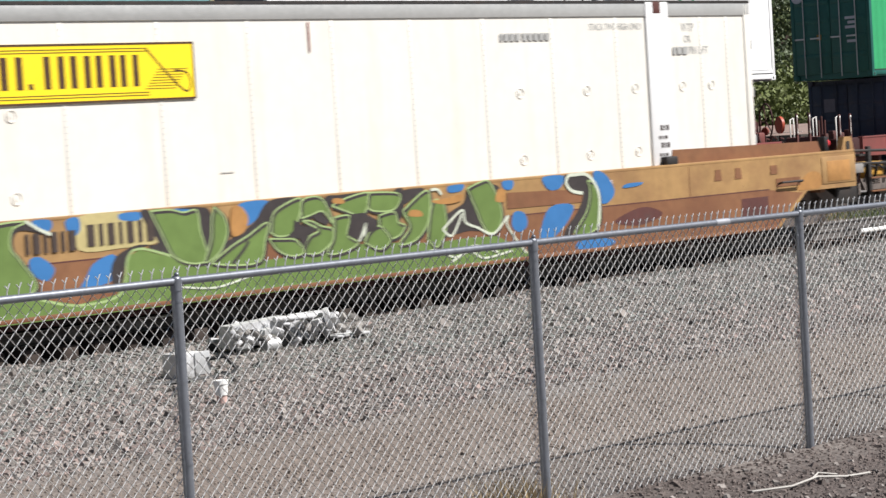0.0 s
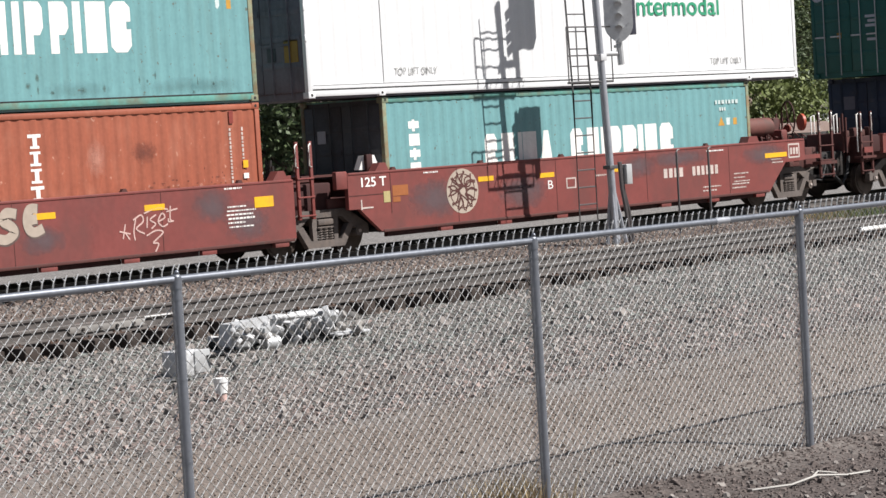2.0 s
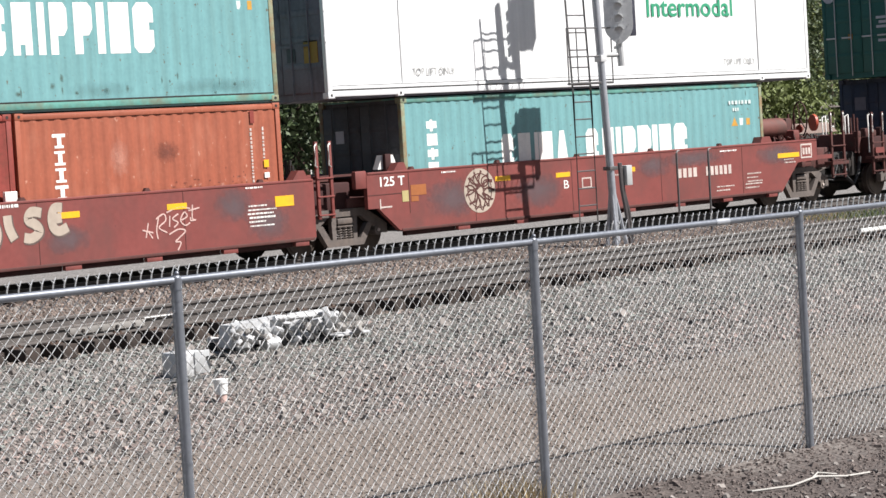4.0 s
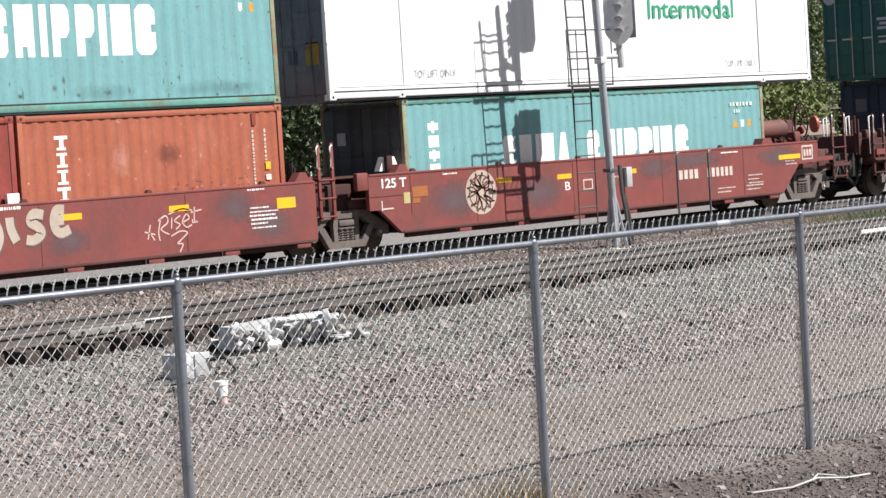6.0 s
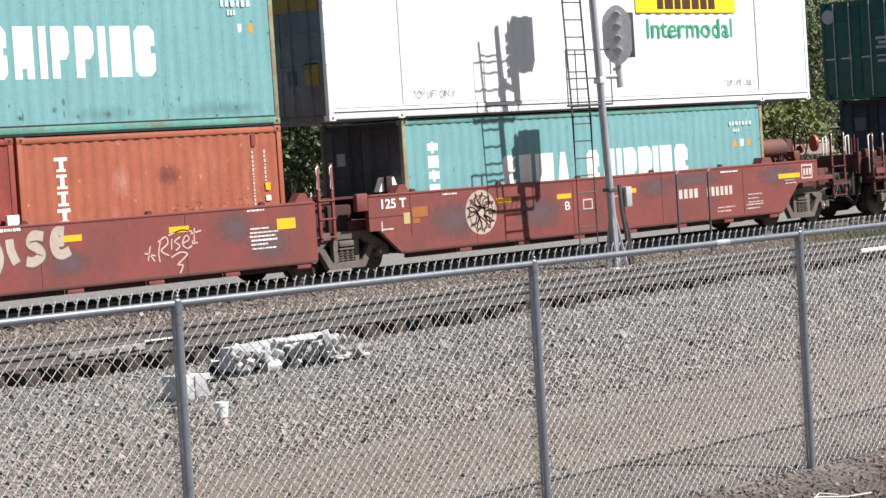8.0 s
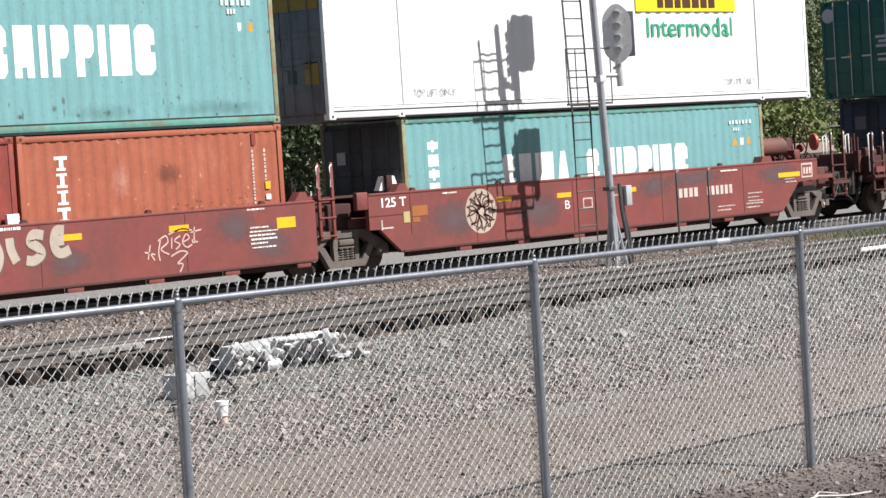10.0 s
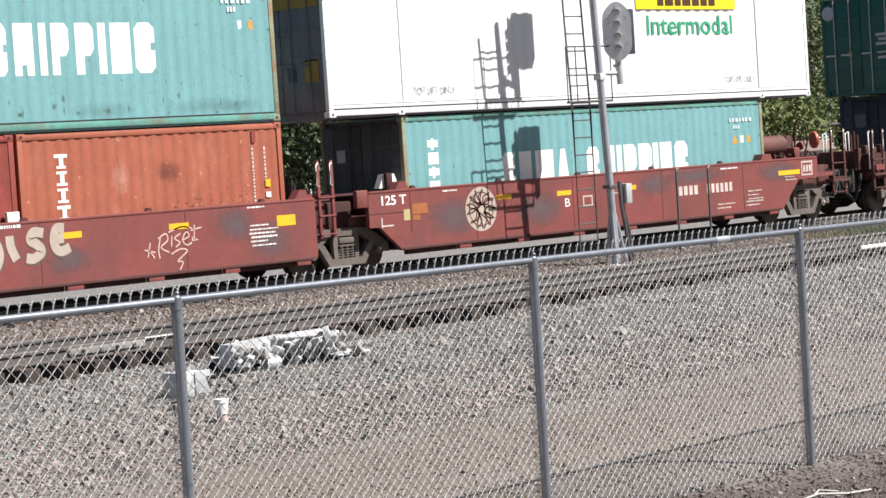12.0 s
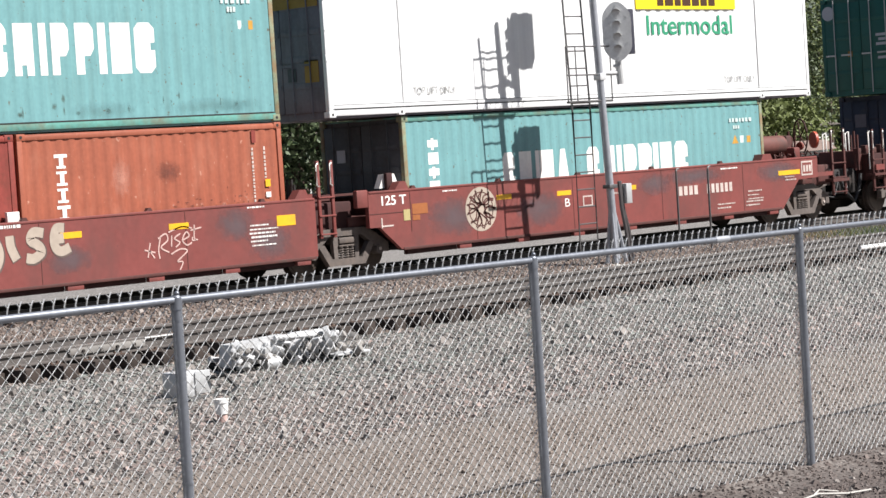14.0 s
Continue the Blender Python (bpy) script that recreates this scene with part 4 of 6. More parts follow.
# ---- well cars ----
def sideframe_truck(name, parent, x, y, spins, drop):
    """A two-axle truck at x under a car whose middle is at y (both in the car's space)."""
    top = [(-1.15, .36), (-.96, .38), (-.62, .62), (-.44, .75), (.44, .75), (.62, .62), (.96, .38), (1.15, .36), (1.15, .55), (.98, .66), (.52, .90), (-.52, .90), (-.98, .66), (-1.15, .55)]
    bottom = [(-.74, .56), (-.48, .17), (.48, .17), (.74, .56), (.60, .60), (.40, .31), (-.40, .31), (-.60, .60)]
    place = lambda pts: [(x + u, v) for u, v in pts]
    t = part(name, prism(place(top), y - 1.14, y - 1.0), "truck", parent, "dusty cast steel truck side frame")
    t.location.z = drop
    part("lower_chord", prism(place(bottom), y - 1.15, y - 1.02), "truck", t)
    for dx in (-0.28, 0.28):
        part("column", prism(place([(dx - .05, .3), (dx + .05, .3), (dx + .07, .76), (dx - .07, .76)]), y - 1.13, y - 1.03), "truck", t)
    part("side_frame", prism(place([(-1.15, .30), (-.45, .10), (.45, .10), (1.15, .30), (1.15, .52), (.62, .78), (-.62, .78), (-1.15, .52)]), y + 1.0, y + 1.12), "truck", t)
    part("bolster", box(x - 0.21, x + 0.21, y - 1.17, y + 1.16, 0.6, 0.72, 0.03), "truck", t)
    part("spring_plate", box(x - 0.22, x + 0.22, y - 1.17, y - 1.0, 0.545, 0.575, 0.006), "truck", t)
    for dx in (-0.14, 0.0, 0.14):
        b = bmesh.new()
        tube([(x + dx + 0.058 * math.cos(a * 0.9), y - 1.1 + 0.058 * math.sin(a * 0.9), 0.31 + a * 0.0068) for a in range(35)], 0.014, b, 5)
        part("spring", b, "truck", t, "coil spring")
    for dx in (-0.89, 0.89):
        w = part("wheelset", rod((0, -1.06, 0), (0, 1.06, 0), 0.08, sides=12), "wheel", parent, "worn steel wheelset")
        for side in (-1, 1):
            bm = bmesh.new()
            for r, ya, yb in ((0.42, 0.69, 0.80), (0.45, 0.66, 0.69), (0.36, 0.80, 0.815), (0.12, 0.80, 0.87)):
                rod((0, side * ya, 0), (0, side * yb, 0), r, bm, 28)
            part("wheel", bm, "wheel", w)
        w.location = (x + dx, y, 0.42 + drop)
        spins.append(w)
        cap = part("bearing_adapter", rod((x + dx, y - 1.16, 0.43), (x + dx, y - 0.95, 0.43), 0.1, sides=14), "truck", t, "round bearing end cap")
        part("cap_bolt", rod((x + dx, y - 1.18, 0.43), (x + dx, y - 1.16, 0.43), 0.035, sides=6), "marking_faded", cap)
    return t


def well_car(label, at, length, outline, paint, low_paint, spins, trucks):
    """An articulated well car. outline: its near side in x and z. y is 0 at the near side, 2.92 at the far one."""
    c = thing("well_car", label, "rail car", at, "well cars")
    side = part("side_sill", prism(outline, 0, 0.1), paint, c, "riveted painted steel side of the well")
    x0, x1 = min(p[0] for p in outline), max(p[0] for p in outline)
    top = max(p[1] for p in outline)
    part("top_chord", box(x0 + 0.02, x1 - 0.02, -0.012 if paint == "car_red" else -0.004, 0.16, top - 0.035, top + 0.01, 0.008), paint, side)
    low = min(p[1] for p in outline)
    bottom = [p for p in outline if p[1] < 0.5]
    b0, b1 = min(p[0] for p in bottom), max(p[0] for p in bottom)
    part("bottom_chord", box(b0 + 0.05, b1 - 0.05, -0.014, 0.16, low - 0.008, low + 0.05, 0.008), low_paint, side)
    k = 0
    while b1 - 0.55 - 1.79 * k - 1.42 > b0:
        xa = b1 - 0.55 - 1.79 * k - 1.42
        # The recess under the side; its shade is deepened by the near-black colour.
        part("bottom_lug", box(xa, xa + 1.42, 0.085, 0.2, low - 0.105, low + 0.02, 0.006), "shade_maroon", side, "dark recessed bottom sill")
        if paint == "car_red":
            part("bottom_tab", box(xa + 1.43, xa + 1.78, 0.004, 0.1, low - 0.1, low - 0.006, 0.006), paint, side, "painted hanging tab")
        k += 1
    for k in range(1, 5):
        xs = x0 + (x1 - x0) * k / 5
        part("weld_seam", box(xs - 0.006, xs + 0.006, -0.005, 0.0, 0.26, top - 0.05), low_paint, side)
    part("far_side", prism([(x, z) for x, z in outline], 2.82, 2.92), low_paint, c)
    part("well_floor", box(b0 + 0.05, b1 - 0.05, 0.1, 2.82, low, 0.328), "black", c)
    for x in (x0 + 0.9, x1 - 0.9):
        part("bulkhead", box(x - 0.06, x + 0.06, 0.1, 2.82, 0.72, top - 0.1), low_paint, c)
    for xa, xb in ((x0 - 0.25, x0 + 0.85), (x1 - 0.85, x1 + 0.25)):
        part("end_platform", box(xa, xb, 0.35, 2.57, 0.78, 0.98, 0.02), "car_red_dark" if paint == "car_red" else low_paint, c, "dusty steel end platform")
    for k in range(6 if paint == "car_red" else 0):
        xs = x0 + 1.3 + k * (x1 - x0 - 2.6) / 5
        part("guide_lug", prism([(xs - 0.07, top + 0.01), (xs + 0.07, top + 0.01), (xs + 0.03, top + 0.07), (xs - 0.03, top + 0.07)], 0.02, 0.1), low_paint, side)
    for x in trucks:
        sideframe_truck("truck", c, x, 1.46, spins, BACK_RAIL if paint == "car_red" else 0.0)
    return c


def grab_ladder(parent, x0, x1, z0, z1, y, mat="car_red", grip="marking_white"):
    l = part("ladder", box(x0, x0 + 0.07, y, y + 0.05, z0, z1, 0.006), mat, parent, "steel end ladder with white-tipped stiles")
    part("stile", box(x1 - 0.07, x1, y, y + 0.05, z0, z1, 0.006), mat, l)
    z = z0 + 0.06
    while z < min(z1, 1.5):
        part("rung", box(x0, x1, y - 0.02, y + 0.02, z, z + 0.03, 0.005), mat, l)
        z += 0.36
    for x in (x0 + 0.02, x1 - 0.05):
        part("grab_iron", tube([(x, y - 0.01, z1 - 0.5), (x - 0.09, y - 0.07, z1 - 0.47), (x - 0.09, y - 0.07, z1 - 0.08), (x, y - 0.01, z1 - 0.05)], 0.016), grip, l, "painted grab iron")


def stencil_block(parent, x, z, rows, mat="marking_faded", seed=1, h=0.03, gap=0.045, y=-0.001):
    rng = random.Random(seed)
    for r in range(rows):
        ws = [rng.choice((0.02, 0.03, 0.05, 0.08)) for _ in range(rng.randint(6, 11))]
        mark("stencil", bars(x + rng.uniform(0, 0.06), z - r * (h + gap), ws, h * rng.uniform(0.8, 1.2), 0.02, y, thick=0.005), mat, parent)


def stencil_column(parent, x, z0, z1, mat, seed, w=0.05):
    """A number set on end, as short bars one above the other."""
    rng = random.Random(seed)
    b = bmesh.new()
    z = z0
    while z < z1:
        h = rng.choice((0.03, 0.05, 0.07))
        box(x + rng.uniform(0, 0.01), x + w, 0.006, 0.02, z, z + h, bm=b)
        z += h + 0.025
    mark("stencil", b, mat, parent, "faded white upright number row")


def build_back_cars(spins):
    y = 31.75
    out = []
    # car with the pale graffiti
    c = well_car("oxide red articulated well car with pale graffiti and yellow reflectors", (12.9, y, 0), 16, [(0, 0.3), (0.2, 0.26), (15.5, 0.26), (16.07, 0.3), (16.07, 1.42), (0, 1.42)], "car_red", "car_red_dark", spins, [17.13])
    for x, z, w, h in ((15.07, 0.95, 0.47, 0.2), (12.47, 1.06, 0.46, 0.11), (10.07, 1.07, 0.46, 0.11)):
        part("reflector", box(x, x + w, -0.006, 0, z, z + h), "yellow", c, "yellow reflective strip")
    stencil_block(c, 14.37, 0.99, 6, "marking_white", 3)
    stencil_block(c, 14.35, 1.33, 1, "marking_white", 4)
    stencil_block(c, 8.6, 1.33, 1, "marking_white", 5, h=0.06)
    # bone-coloured bubble graffiti: thick strokes over a grey shadow
    strokes = ([(8.5, 1.14), (8.34, 0.98), (8.44, 0.72), (8.68, 0.66), (8.8, 0.88), (8.72, 1.12), (8.52, 1.14)], [(9.02, 1.2), (9.04, 1.0), (9.14, 0.78)], [(9.72, 1.2), (9.52, 1.23), (9.44, 1.1), (9.6, 1.0), (9.66, 0.88), (9.5, 0.78), (9.34, 0.8)],
               [(10.16, 1.26), (10.0, 1.26), (9.93, 1.1), (9.96, 0.93), (10.08, 0.86), (10.26, 0.92)], [(10.0, 1.08), (10.14, 1.09)])
    for k, pts in enumerate(strokes):
        part("graffiti_shade", ribbon([(x + 0.015, z - 0.015) for x, z in pts], 0.205, -0.003 - 0.0003 * k, 0), "spray_shade", c, "grey spray paint edge")
    for k, pts in enumerate(strokes):
        part("graffiti_fill", ribbon(pts, 0.17, -0.0062 - 0.0003 * k, -0.004), "spray_bone", c, "bone-coloured spray paint fill")
    # blue grey patches where older paint was covered
    for x0, x1, z0, z1 in ((9.7, 10.75, 0.45, 0.98), (13.55, 14.6, 0.7, 1.4), (14.3, 15.45, 0.3, 1.1)):
        part("overpaint", box(x0, x1, -0.0022, -0.0012, z0, z1), "grey_smear", c, "blue grey overpaint patch")
    # thin pale tag
    for pts in ([(11.88, 0.74), (12.12, 0.68)], [(12.02, 0.86), (11.95, 0.6)], [(12.0, 0.72), (12.1, 0.58)], [(12.26, 0.95), (12.2, 0.72), (12.22, 0.56)], [(12.2, 0.92), (12.38, 1.0), (12.42, 0.88), (12.26, 0.76), (12.44, 0.66)],
                [(12.52, 0.96), (12.5, 0.76)], [(12.72, 0.98), (12.58, 0.9), (12.7, 0.82), (12.6, 0.74)], [(12.78, 0.86), (12.92, 0.92), (12.86, 1.0), (12.76, 0.86), (12.86, 0.76), (12.98, 0.8)], [(13.06, 1.12), (13.04, 0.88), (13.12, 0.84)], [(12.96, 1.02), (13.22, 1.06)],
                [(12.45, 1.02), (12.75, 1.1), (13.0, 1.06)], [(12.48, 0.62), (12.7, 0.7), (12.86, 0.66), (12.7, 0.54), (12.62, 0.48), (12.74, 0.46), (12.66, 0.32)], [(13.0, 0.9), (13.0, 0.84), (13.08, 0.84)]):
        part("graffiti_line", ribbon(pts, 0.026, -0.006, 0), "spray_pink", c, "thin pale spray tag")
    grab_ladder(c, 16.4, 16.83, 0.62, 2.13, 0.25)
    part("bulkhead_post", box(16.25, 16.42, 1.5, 1.68, 0.9, 2.9, 0.01), "black", c, "dark upright beam")
    # Deck coloured near black so the gap between the cars reads as shaded.
    part("end_deck", box(16.0, 17.4, 0.4, 2.6, 0.7, 1.3, 0.03), "shade_maroon", c)
    for k in range(4):
        part("standpipe", rod((16.1 + 0.3 * k, 0.6 + 0.4 * k, 1.0), (16.1 + 0.3 * k, 0.6 + 0.4 * k, 1.7 + 0.1 * (k % 2)), 0.03, sides=8), "black", c)
    part("end_post", box(16.1, 16.2, 0.2, 0.3, 0.45, 1.5), "car_red", c)
    part("end_lug", prism([(15.55, 1.42), (15.95, 1.42), (15.85, 1.6), (15.7, 1.6)], 0.0, 0.2), "car_red", c)
    part("walkway", box(16.0, 17.3, 0.9, 2.6, 1.33, 1.37), "car_red_dark", c, "grating walkway")
    part("brake_housing", prism([(16.0, 1.55), (16.3, 1.55), (16.2, 1.82), (16.1, 1.82)], 1.1, 1.3), "marking_white", c, "pale wedge bracket")
    part("tag_plate", box(9.1, 9.35, 0.12, 0.2, 1.42, 1.6, 0.01), "marking_white", c, "small pale bracket")
    out.append(c)
    # car with the round badge
    c = well_car("oxide red well car with round drawn badge, stencils and yellow reflectors", (30.39, y, 0), 15.3, [(0, 0.74), (0.28, 0.74), (0.85, 0.27), (13.8, 0.25), (14.5, 0.92), (15.32, 0.94), (15.32, 1.41), (0, 1.45)], "car_red", "car_red_dark", spins, [15.05])
    lettering("lettering", "125 T", 0.3, -0.004, 1.17, 0.19, "marking_white", c, 1.2, "white stencilled words", 0.02)
    part("panel_seam", box(0.02, 1.15, -0.006, 0, 1.0, 1.015), "car_red_dark", c)
    part("panel_seam", box(1.15, 1.165, -0.006, 0, 0.6, 1.4), "car_red_dark", c)
    part("sticker", box(0.95, 1.13, -0.008, 0, 0.83, 1.05), "spray_cream", c, "pale yellow sticker")
    part("sticker", box(1.2, 1.64, -0.006, 0, 0.94, 1.15), "rust_orange", c, "faded orange patch")
    part("sticker", box(1.2, 1.41, -0.006, 0, 0.82, 0.925), "rust_orange", c)
    stencil_block(c, 2.1, 1.34, 1, "marking_white", 7)
    for x, z in ((3.7, 1.08), (5.61, 1.05), (7.82, 1.04)):
        part("reflector", box(x, x + 0.46, -0.006, 0, z, z + 0.1), "yellow", c, "yellow reflective strip")
    part("reflector", box(13.68, 14.56, -0.006, 0, 1.06, 1.17), "yellow", c, "yellow reflective strip")
    # badge: pale disc with dark strokes
    part("badge", prism([(3.21 + 0.47 * math.cos(a * math.pi / 16), 0.92 + 0.46 * math.sin(a * math.pi / 16)) for a in range(32)], -0.005, 0), "spray_bone", c, "pale round drawn badge")
    rng = random.Random(5)
    part("badge_ring", ribbon([(3.21 + 0.36 * math.cos(a * math.pi / 6), 0.92 + 0.35 * math.sin(a * math.pi / 6)) for a in range(13)], 0.022, -0.008, -0.004), "car_red_dark", c)
    for k in range(13):
        a = k * 0.483
        p = [(3.21 + r * 0.44 * math.cos(a + w), 0.92 + r * 0.42 * math.sin(a + w)) for r, w in ((1.0, 0), (0.6, rng.uniform(-.5, .5)), (0.25, rng.uniform(-1, 1)), (0.6, rng.uniform(0.8, 1.4)), (0.95, 0.9))]
        part("badge_line", ribbon(p, 0.032, -0.009, -0.004), "car_red_dark", c)
    lettering("lettering", "B", 5.83, -0.004, 0.8, 0.19, "marking_white", c, 1.3)
    mark("stencil", bars(9.8, 0.8, (0.13, 0.13, 0.13, 0.13), 0.21, 0.06, -0.001), "marking_faded", c)
    mark("stencil", bars(10.85, 0.8, (0.11, 0.11, 0.11, 0.11, 0.11, 0.11), 0.21, 0.06, -0.001), "marking_faded", c)
    part("stencil_frame", box(6.45, 6.77, -0.004, 0, 0.77, 1.0), "marking_faded", c)
    part("stencil_frame", box(6.485, 6.735, -0.006, 0, 0.8, 0.97), "car_red", c)
    stencil_block(c, 7.4, 0.98, 1, "marking_faded", 8)
    stencil_block(c, 12.4, 0.74, 3, "marking_faded", 9, gap=0.06)
    stencil_block(c, 11.2, 0.5, 2, "marking_faded", 10, gap=0.06)
    stencil_block(c, 12.3, 0.5, 2, "marking_faded", 12, gap=0.06)
    stencil_block(c, 11.4, 1.32, 1, "marking_white", 11)
    stencil_block(c, 13.9, 1.0, 2, "marking_faded", 13)
    part("placard", box(14.63, 15.09, -0.006, 0, 1.01, 1.36), "marking_faded", c)
    part("placard", box(14.67, 15.05, -0.009, 0, 1.05, 1.32), "car_red", c)
    for x0, x1, z0, z1 in ((1.6, 3.2, 0.4, 1.25), (4.2, 5.9, 0.4, 1.2), (8.3, 9.6, 0.85, 1.4), (12.7, 14.6, 0.9, 1.4), (9.2, 11.6, 1.02, 1.42)):
        part("overpaint", box(x0, x1, -0.0022, -0.0012, z0, z1), "grey_smear", c, "blue grey overpaint patch")
    part("placard_line", bars(14.7, 1.1, (0.08, 0.08, 0.08), 0.16, 0.04, -0.009, thick=0.003), "marking_faded", c)
    part("stencil", bars(0.32, 0.72, (0.03,), 0.2, 0.02, -0.001), "marking_faded", c)
    part("stencil", bars(0.35, 0.74, (0.3,), 0.03, 0.02, -0.001), "marking_faded", c)
    part("end_lug", prism([(0.75, 1.45), (1.15, 1.45), (1.05, 1.62), (0.9, 1.62)], 0.0, 0.2), "car_red", c)
    part("end_lug", prism([(13.0, 1.42), (13.5, 1.42), (13.4, 1.6), (13.1, 1.6)], 0.0, 0.25), "car_red", c)
    part("ear", box(-0.3, 0.0, 0.0, 0.12, 1.15, 1.5, 0.02), "car_red", c)
    part("walkway", box(-0.4, 0.8, 0.9, 2.6, 1.4, 1.44), "car_red_dark", c, "grating walkway")
    part("brake_housing", prism([(0.66, 1.5), (1.22, 1.5), (1.1, 1.78), (0.8, 1.78)], 0.35, 0.5), "marking_white", c, "pale wedge bracket")
    part("bracket_post", box(0.8, 0.96, 0.26, 0.345, 1.44, 1.8, 0.01), "shade_maroon", c, "dark upright post before the pale bracket")
    # end machinery: air tank, brake wheel and valves
    tank = part("air_tank", rod((13.55, 0.75, 1.78), (14.85, 0.75, 1.78), 0.24, sides=24), "tank_red", c, "round dusty red air tank")
    part("tank_bracket", box(14.0, 14.1, 0.6, 0.9, 1.3, 1.62), "car_red_dark", tank)
    part("tank_bracket", box(14.6, 14.7, 0.6, 0.9, 1.3, 1.62), "car_red_dark", tank)
    b = bmesh.new()
    hub = Vector((15.95, 0.9, 1.95))
    tube([hub + Vector((0.22 * math.cos(k * math.pi / 12), 0.36 * math.cos(k * math.pi / 12), 0.44 * math.sin(k * math.pi / 12))) for k in range(25)], 0.022, b)
    for k in range(5):
        rod(hub, hub + Vector((0.22 * math.cos(k * 1.257), 0.36 * math.cos(k * 1.257), 0.44 * math.sin(k * 1.257))), 0.016, b, 6)
    part("brake_wheel", b, "shade_maroon", c, "spoked dark hand brake wheel")
    part("wheel_disc", rod((16.3, 0.78, 1.85), (16.36, 0.75, 1.85), 0.21, sides=20), "red_orange", c, "bright orange red gear cover")
    part("brake_gear", box(15.35, 15.6, 0.9, 1.5, 1.0, 2.0, 0.04), "car_red_dark", c)
    for k in range(6):
        x, d = 15.0 + 0.22 * k, 0.9 + 0.25 * (k % 3)
        part("standpipe", rod((x, d, 1.0), (x + 0.05, d, 1.95 + 0.15 * (k % 2)), 0.028, sides=8), "car_red_dark", c)
        part("fitting", box(x - 0.09, x + 0.1, d - 0.08, d + 0.08, 1.45 + 0.1 * (k % 3), 1.62 + 0.1 * (k % 3), 0.02), "truck", c)
    part("red_valve", rod((15.6, 0.7, 1.72), (15.66, 0.7, 1.72), 0.1, sides=14), "dark_red", c, "red painted valve wheel")
    part("end_beam", box(15.35, 15.6, 0.3, 2.6, 0.95, 1.25, 0.02), "truck", c)
    part("valve", box(15.1, 15.35, 0.5, 0.8, 1.42, 1.7, 0.04), "car_red", c)
    for k in range(7):
        x = 14.2 + 0.28 * k
        part("pipe", tube([(x, 0.4 + 0.1 * (k % 3), 1.35), (x + 0.05, 0.5, 1.55 + 0.05 * (k % 2)), (x + 0.35, 0.6, 1.5)], 0.02), "car_red_dark", c)
    part("step_frame", box(15.32, 16.1, 0.1, 0.16, 0.95, 1.05), "car_red", c)
    part("step_board", box(16.05, 16.75, 0.05, 0.3, 0.78, 0.86), "car_red_dark", c)
    grab_ladder(c, 16.1, 16.7, 0.45, 2.1, 0.1, "car_red_dark")
    part("end_deck", box(15.4, 16.5, 0.45, 2.5, 0.72, 1.22, 0.03), "car_red_dark", c)
    part("slack_gear", box(16.3, 17.3, 0.9, 2.1, 0.45, 1.05, 0.05), "black", c)
    for k in range(5):
        part("brake_rod", rod((15.3 + 0.4 * k, 0.5 + 0.2 * k, 0.5), (16.2 + 0.3 * k, 0.6 + 0.1 * k, 0.7), 0.03, sides=8), "truck", c)
    part("drawbar", box(15.3, 17.9, 1.3, 1.62, 0.55, 0.85, 0.04), "truck", c, "coupler shank")
    part("air_hose", tube([(16.5, 0.9, 0.8), (16.8, 0.85, 0.4), (17.2, 0.85, 0.35), (17.5, 0.9, 0.8)], 0.03), "hose", c, "sagging black air hose")
    part("brake_pipe", box(14.2, 15.9, 1.5, 1.6, 1.2, 1.32), "car_red_dark", c)
    out.append(c)
    # next car, only its end in view
    c = well_car("oxide red well car, its end platform with white grab irons", (49.15, y, 0), 16, [(0, 0.94), (1.7, 0.92), (2.4, 0.26), (15.5, 0.26), (16.1, 0.9), (16.1, 1.42), (0, 1.42)], "car_red", "car_red_dark", spins, [0.95])
    grab_ladder(c, -0.84, -0.3, 0.45, 2.02, 0.1, "car_red_dark")
    part("step_board", box(-0.88, -0.28, 0.03, 0.3, 0.84, 0.9), "car_red_dark", c)
    part("placard", box(-0.78, -0.4, 0.05, 0.09, 0.98, 1.12), "car_red", c, "small red end plate")
    part("end_deck", box(-0.3, 1.4, 0.5, 2.6, 0.72, 1.4, 0.03), "shade_maroon", c)
    part("slack_gear", box(-1.9, -0.4, 0.9, 2.1, 0.42, 1.05, 0.05), "black", c)
    part("air_hose", tube([(-1.6, 0.7, 0.95), (-1.35, 0.62, 0.45), (-1.0, 0.62, 0.22), (-0.7, 0.66, 0.5), (-0.55, 0.7, 0.9)], 0.045), "hose", c, "sagging black air hose")
    part("glad_hand", rod((-1.42, 0.58, 0.62), (-1.36, 0.66, 0.5), 0.05), "hood", c, "pale hose coupling")
    for k in range(4):
        part("standpipe", rod((-0.9 + 0.3 * k, 0.5 + 0.3 * k, 1.0), (-0.9 + 0.3 * k, 0.5 + 0.3 * k, 1.9 + 0.1 * (k % 2)), 0.03, sides=8), "car_red_dark", c)
        part("valve", box(-0.9 + 0.35 * k, -0.74 + 0.35 * k, 0.5, 0.66, 1.4, 1.56 + 0.06 * (k % 2), 0.02), "car_red_dark", c)
    for k in range(3):
        part("grab_post", tube([(-0.4, 0.5 + 0.7 * k, 1.0), (-0.4, 0.5 + 0.7 * k, 1.95), (-0.25, 0.5 + 0.7 * k, 2.0), (-0.25, 0.5 + 0.7 * k, 1.0)], 0.02), "marking_white", c, "white grab iron")
    part("brake_gear", box(-0.5, 0.1, 0.8, 2.0, 1.0, 1.5, 0.04), "car_red_dark", c)
    out.append(c)
    return out


# ---- near train: tan well car with the graffiti and the off-white container ----
NEAR_Y = 22.42


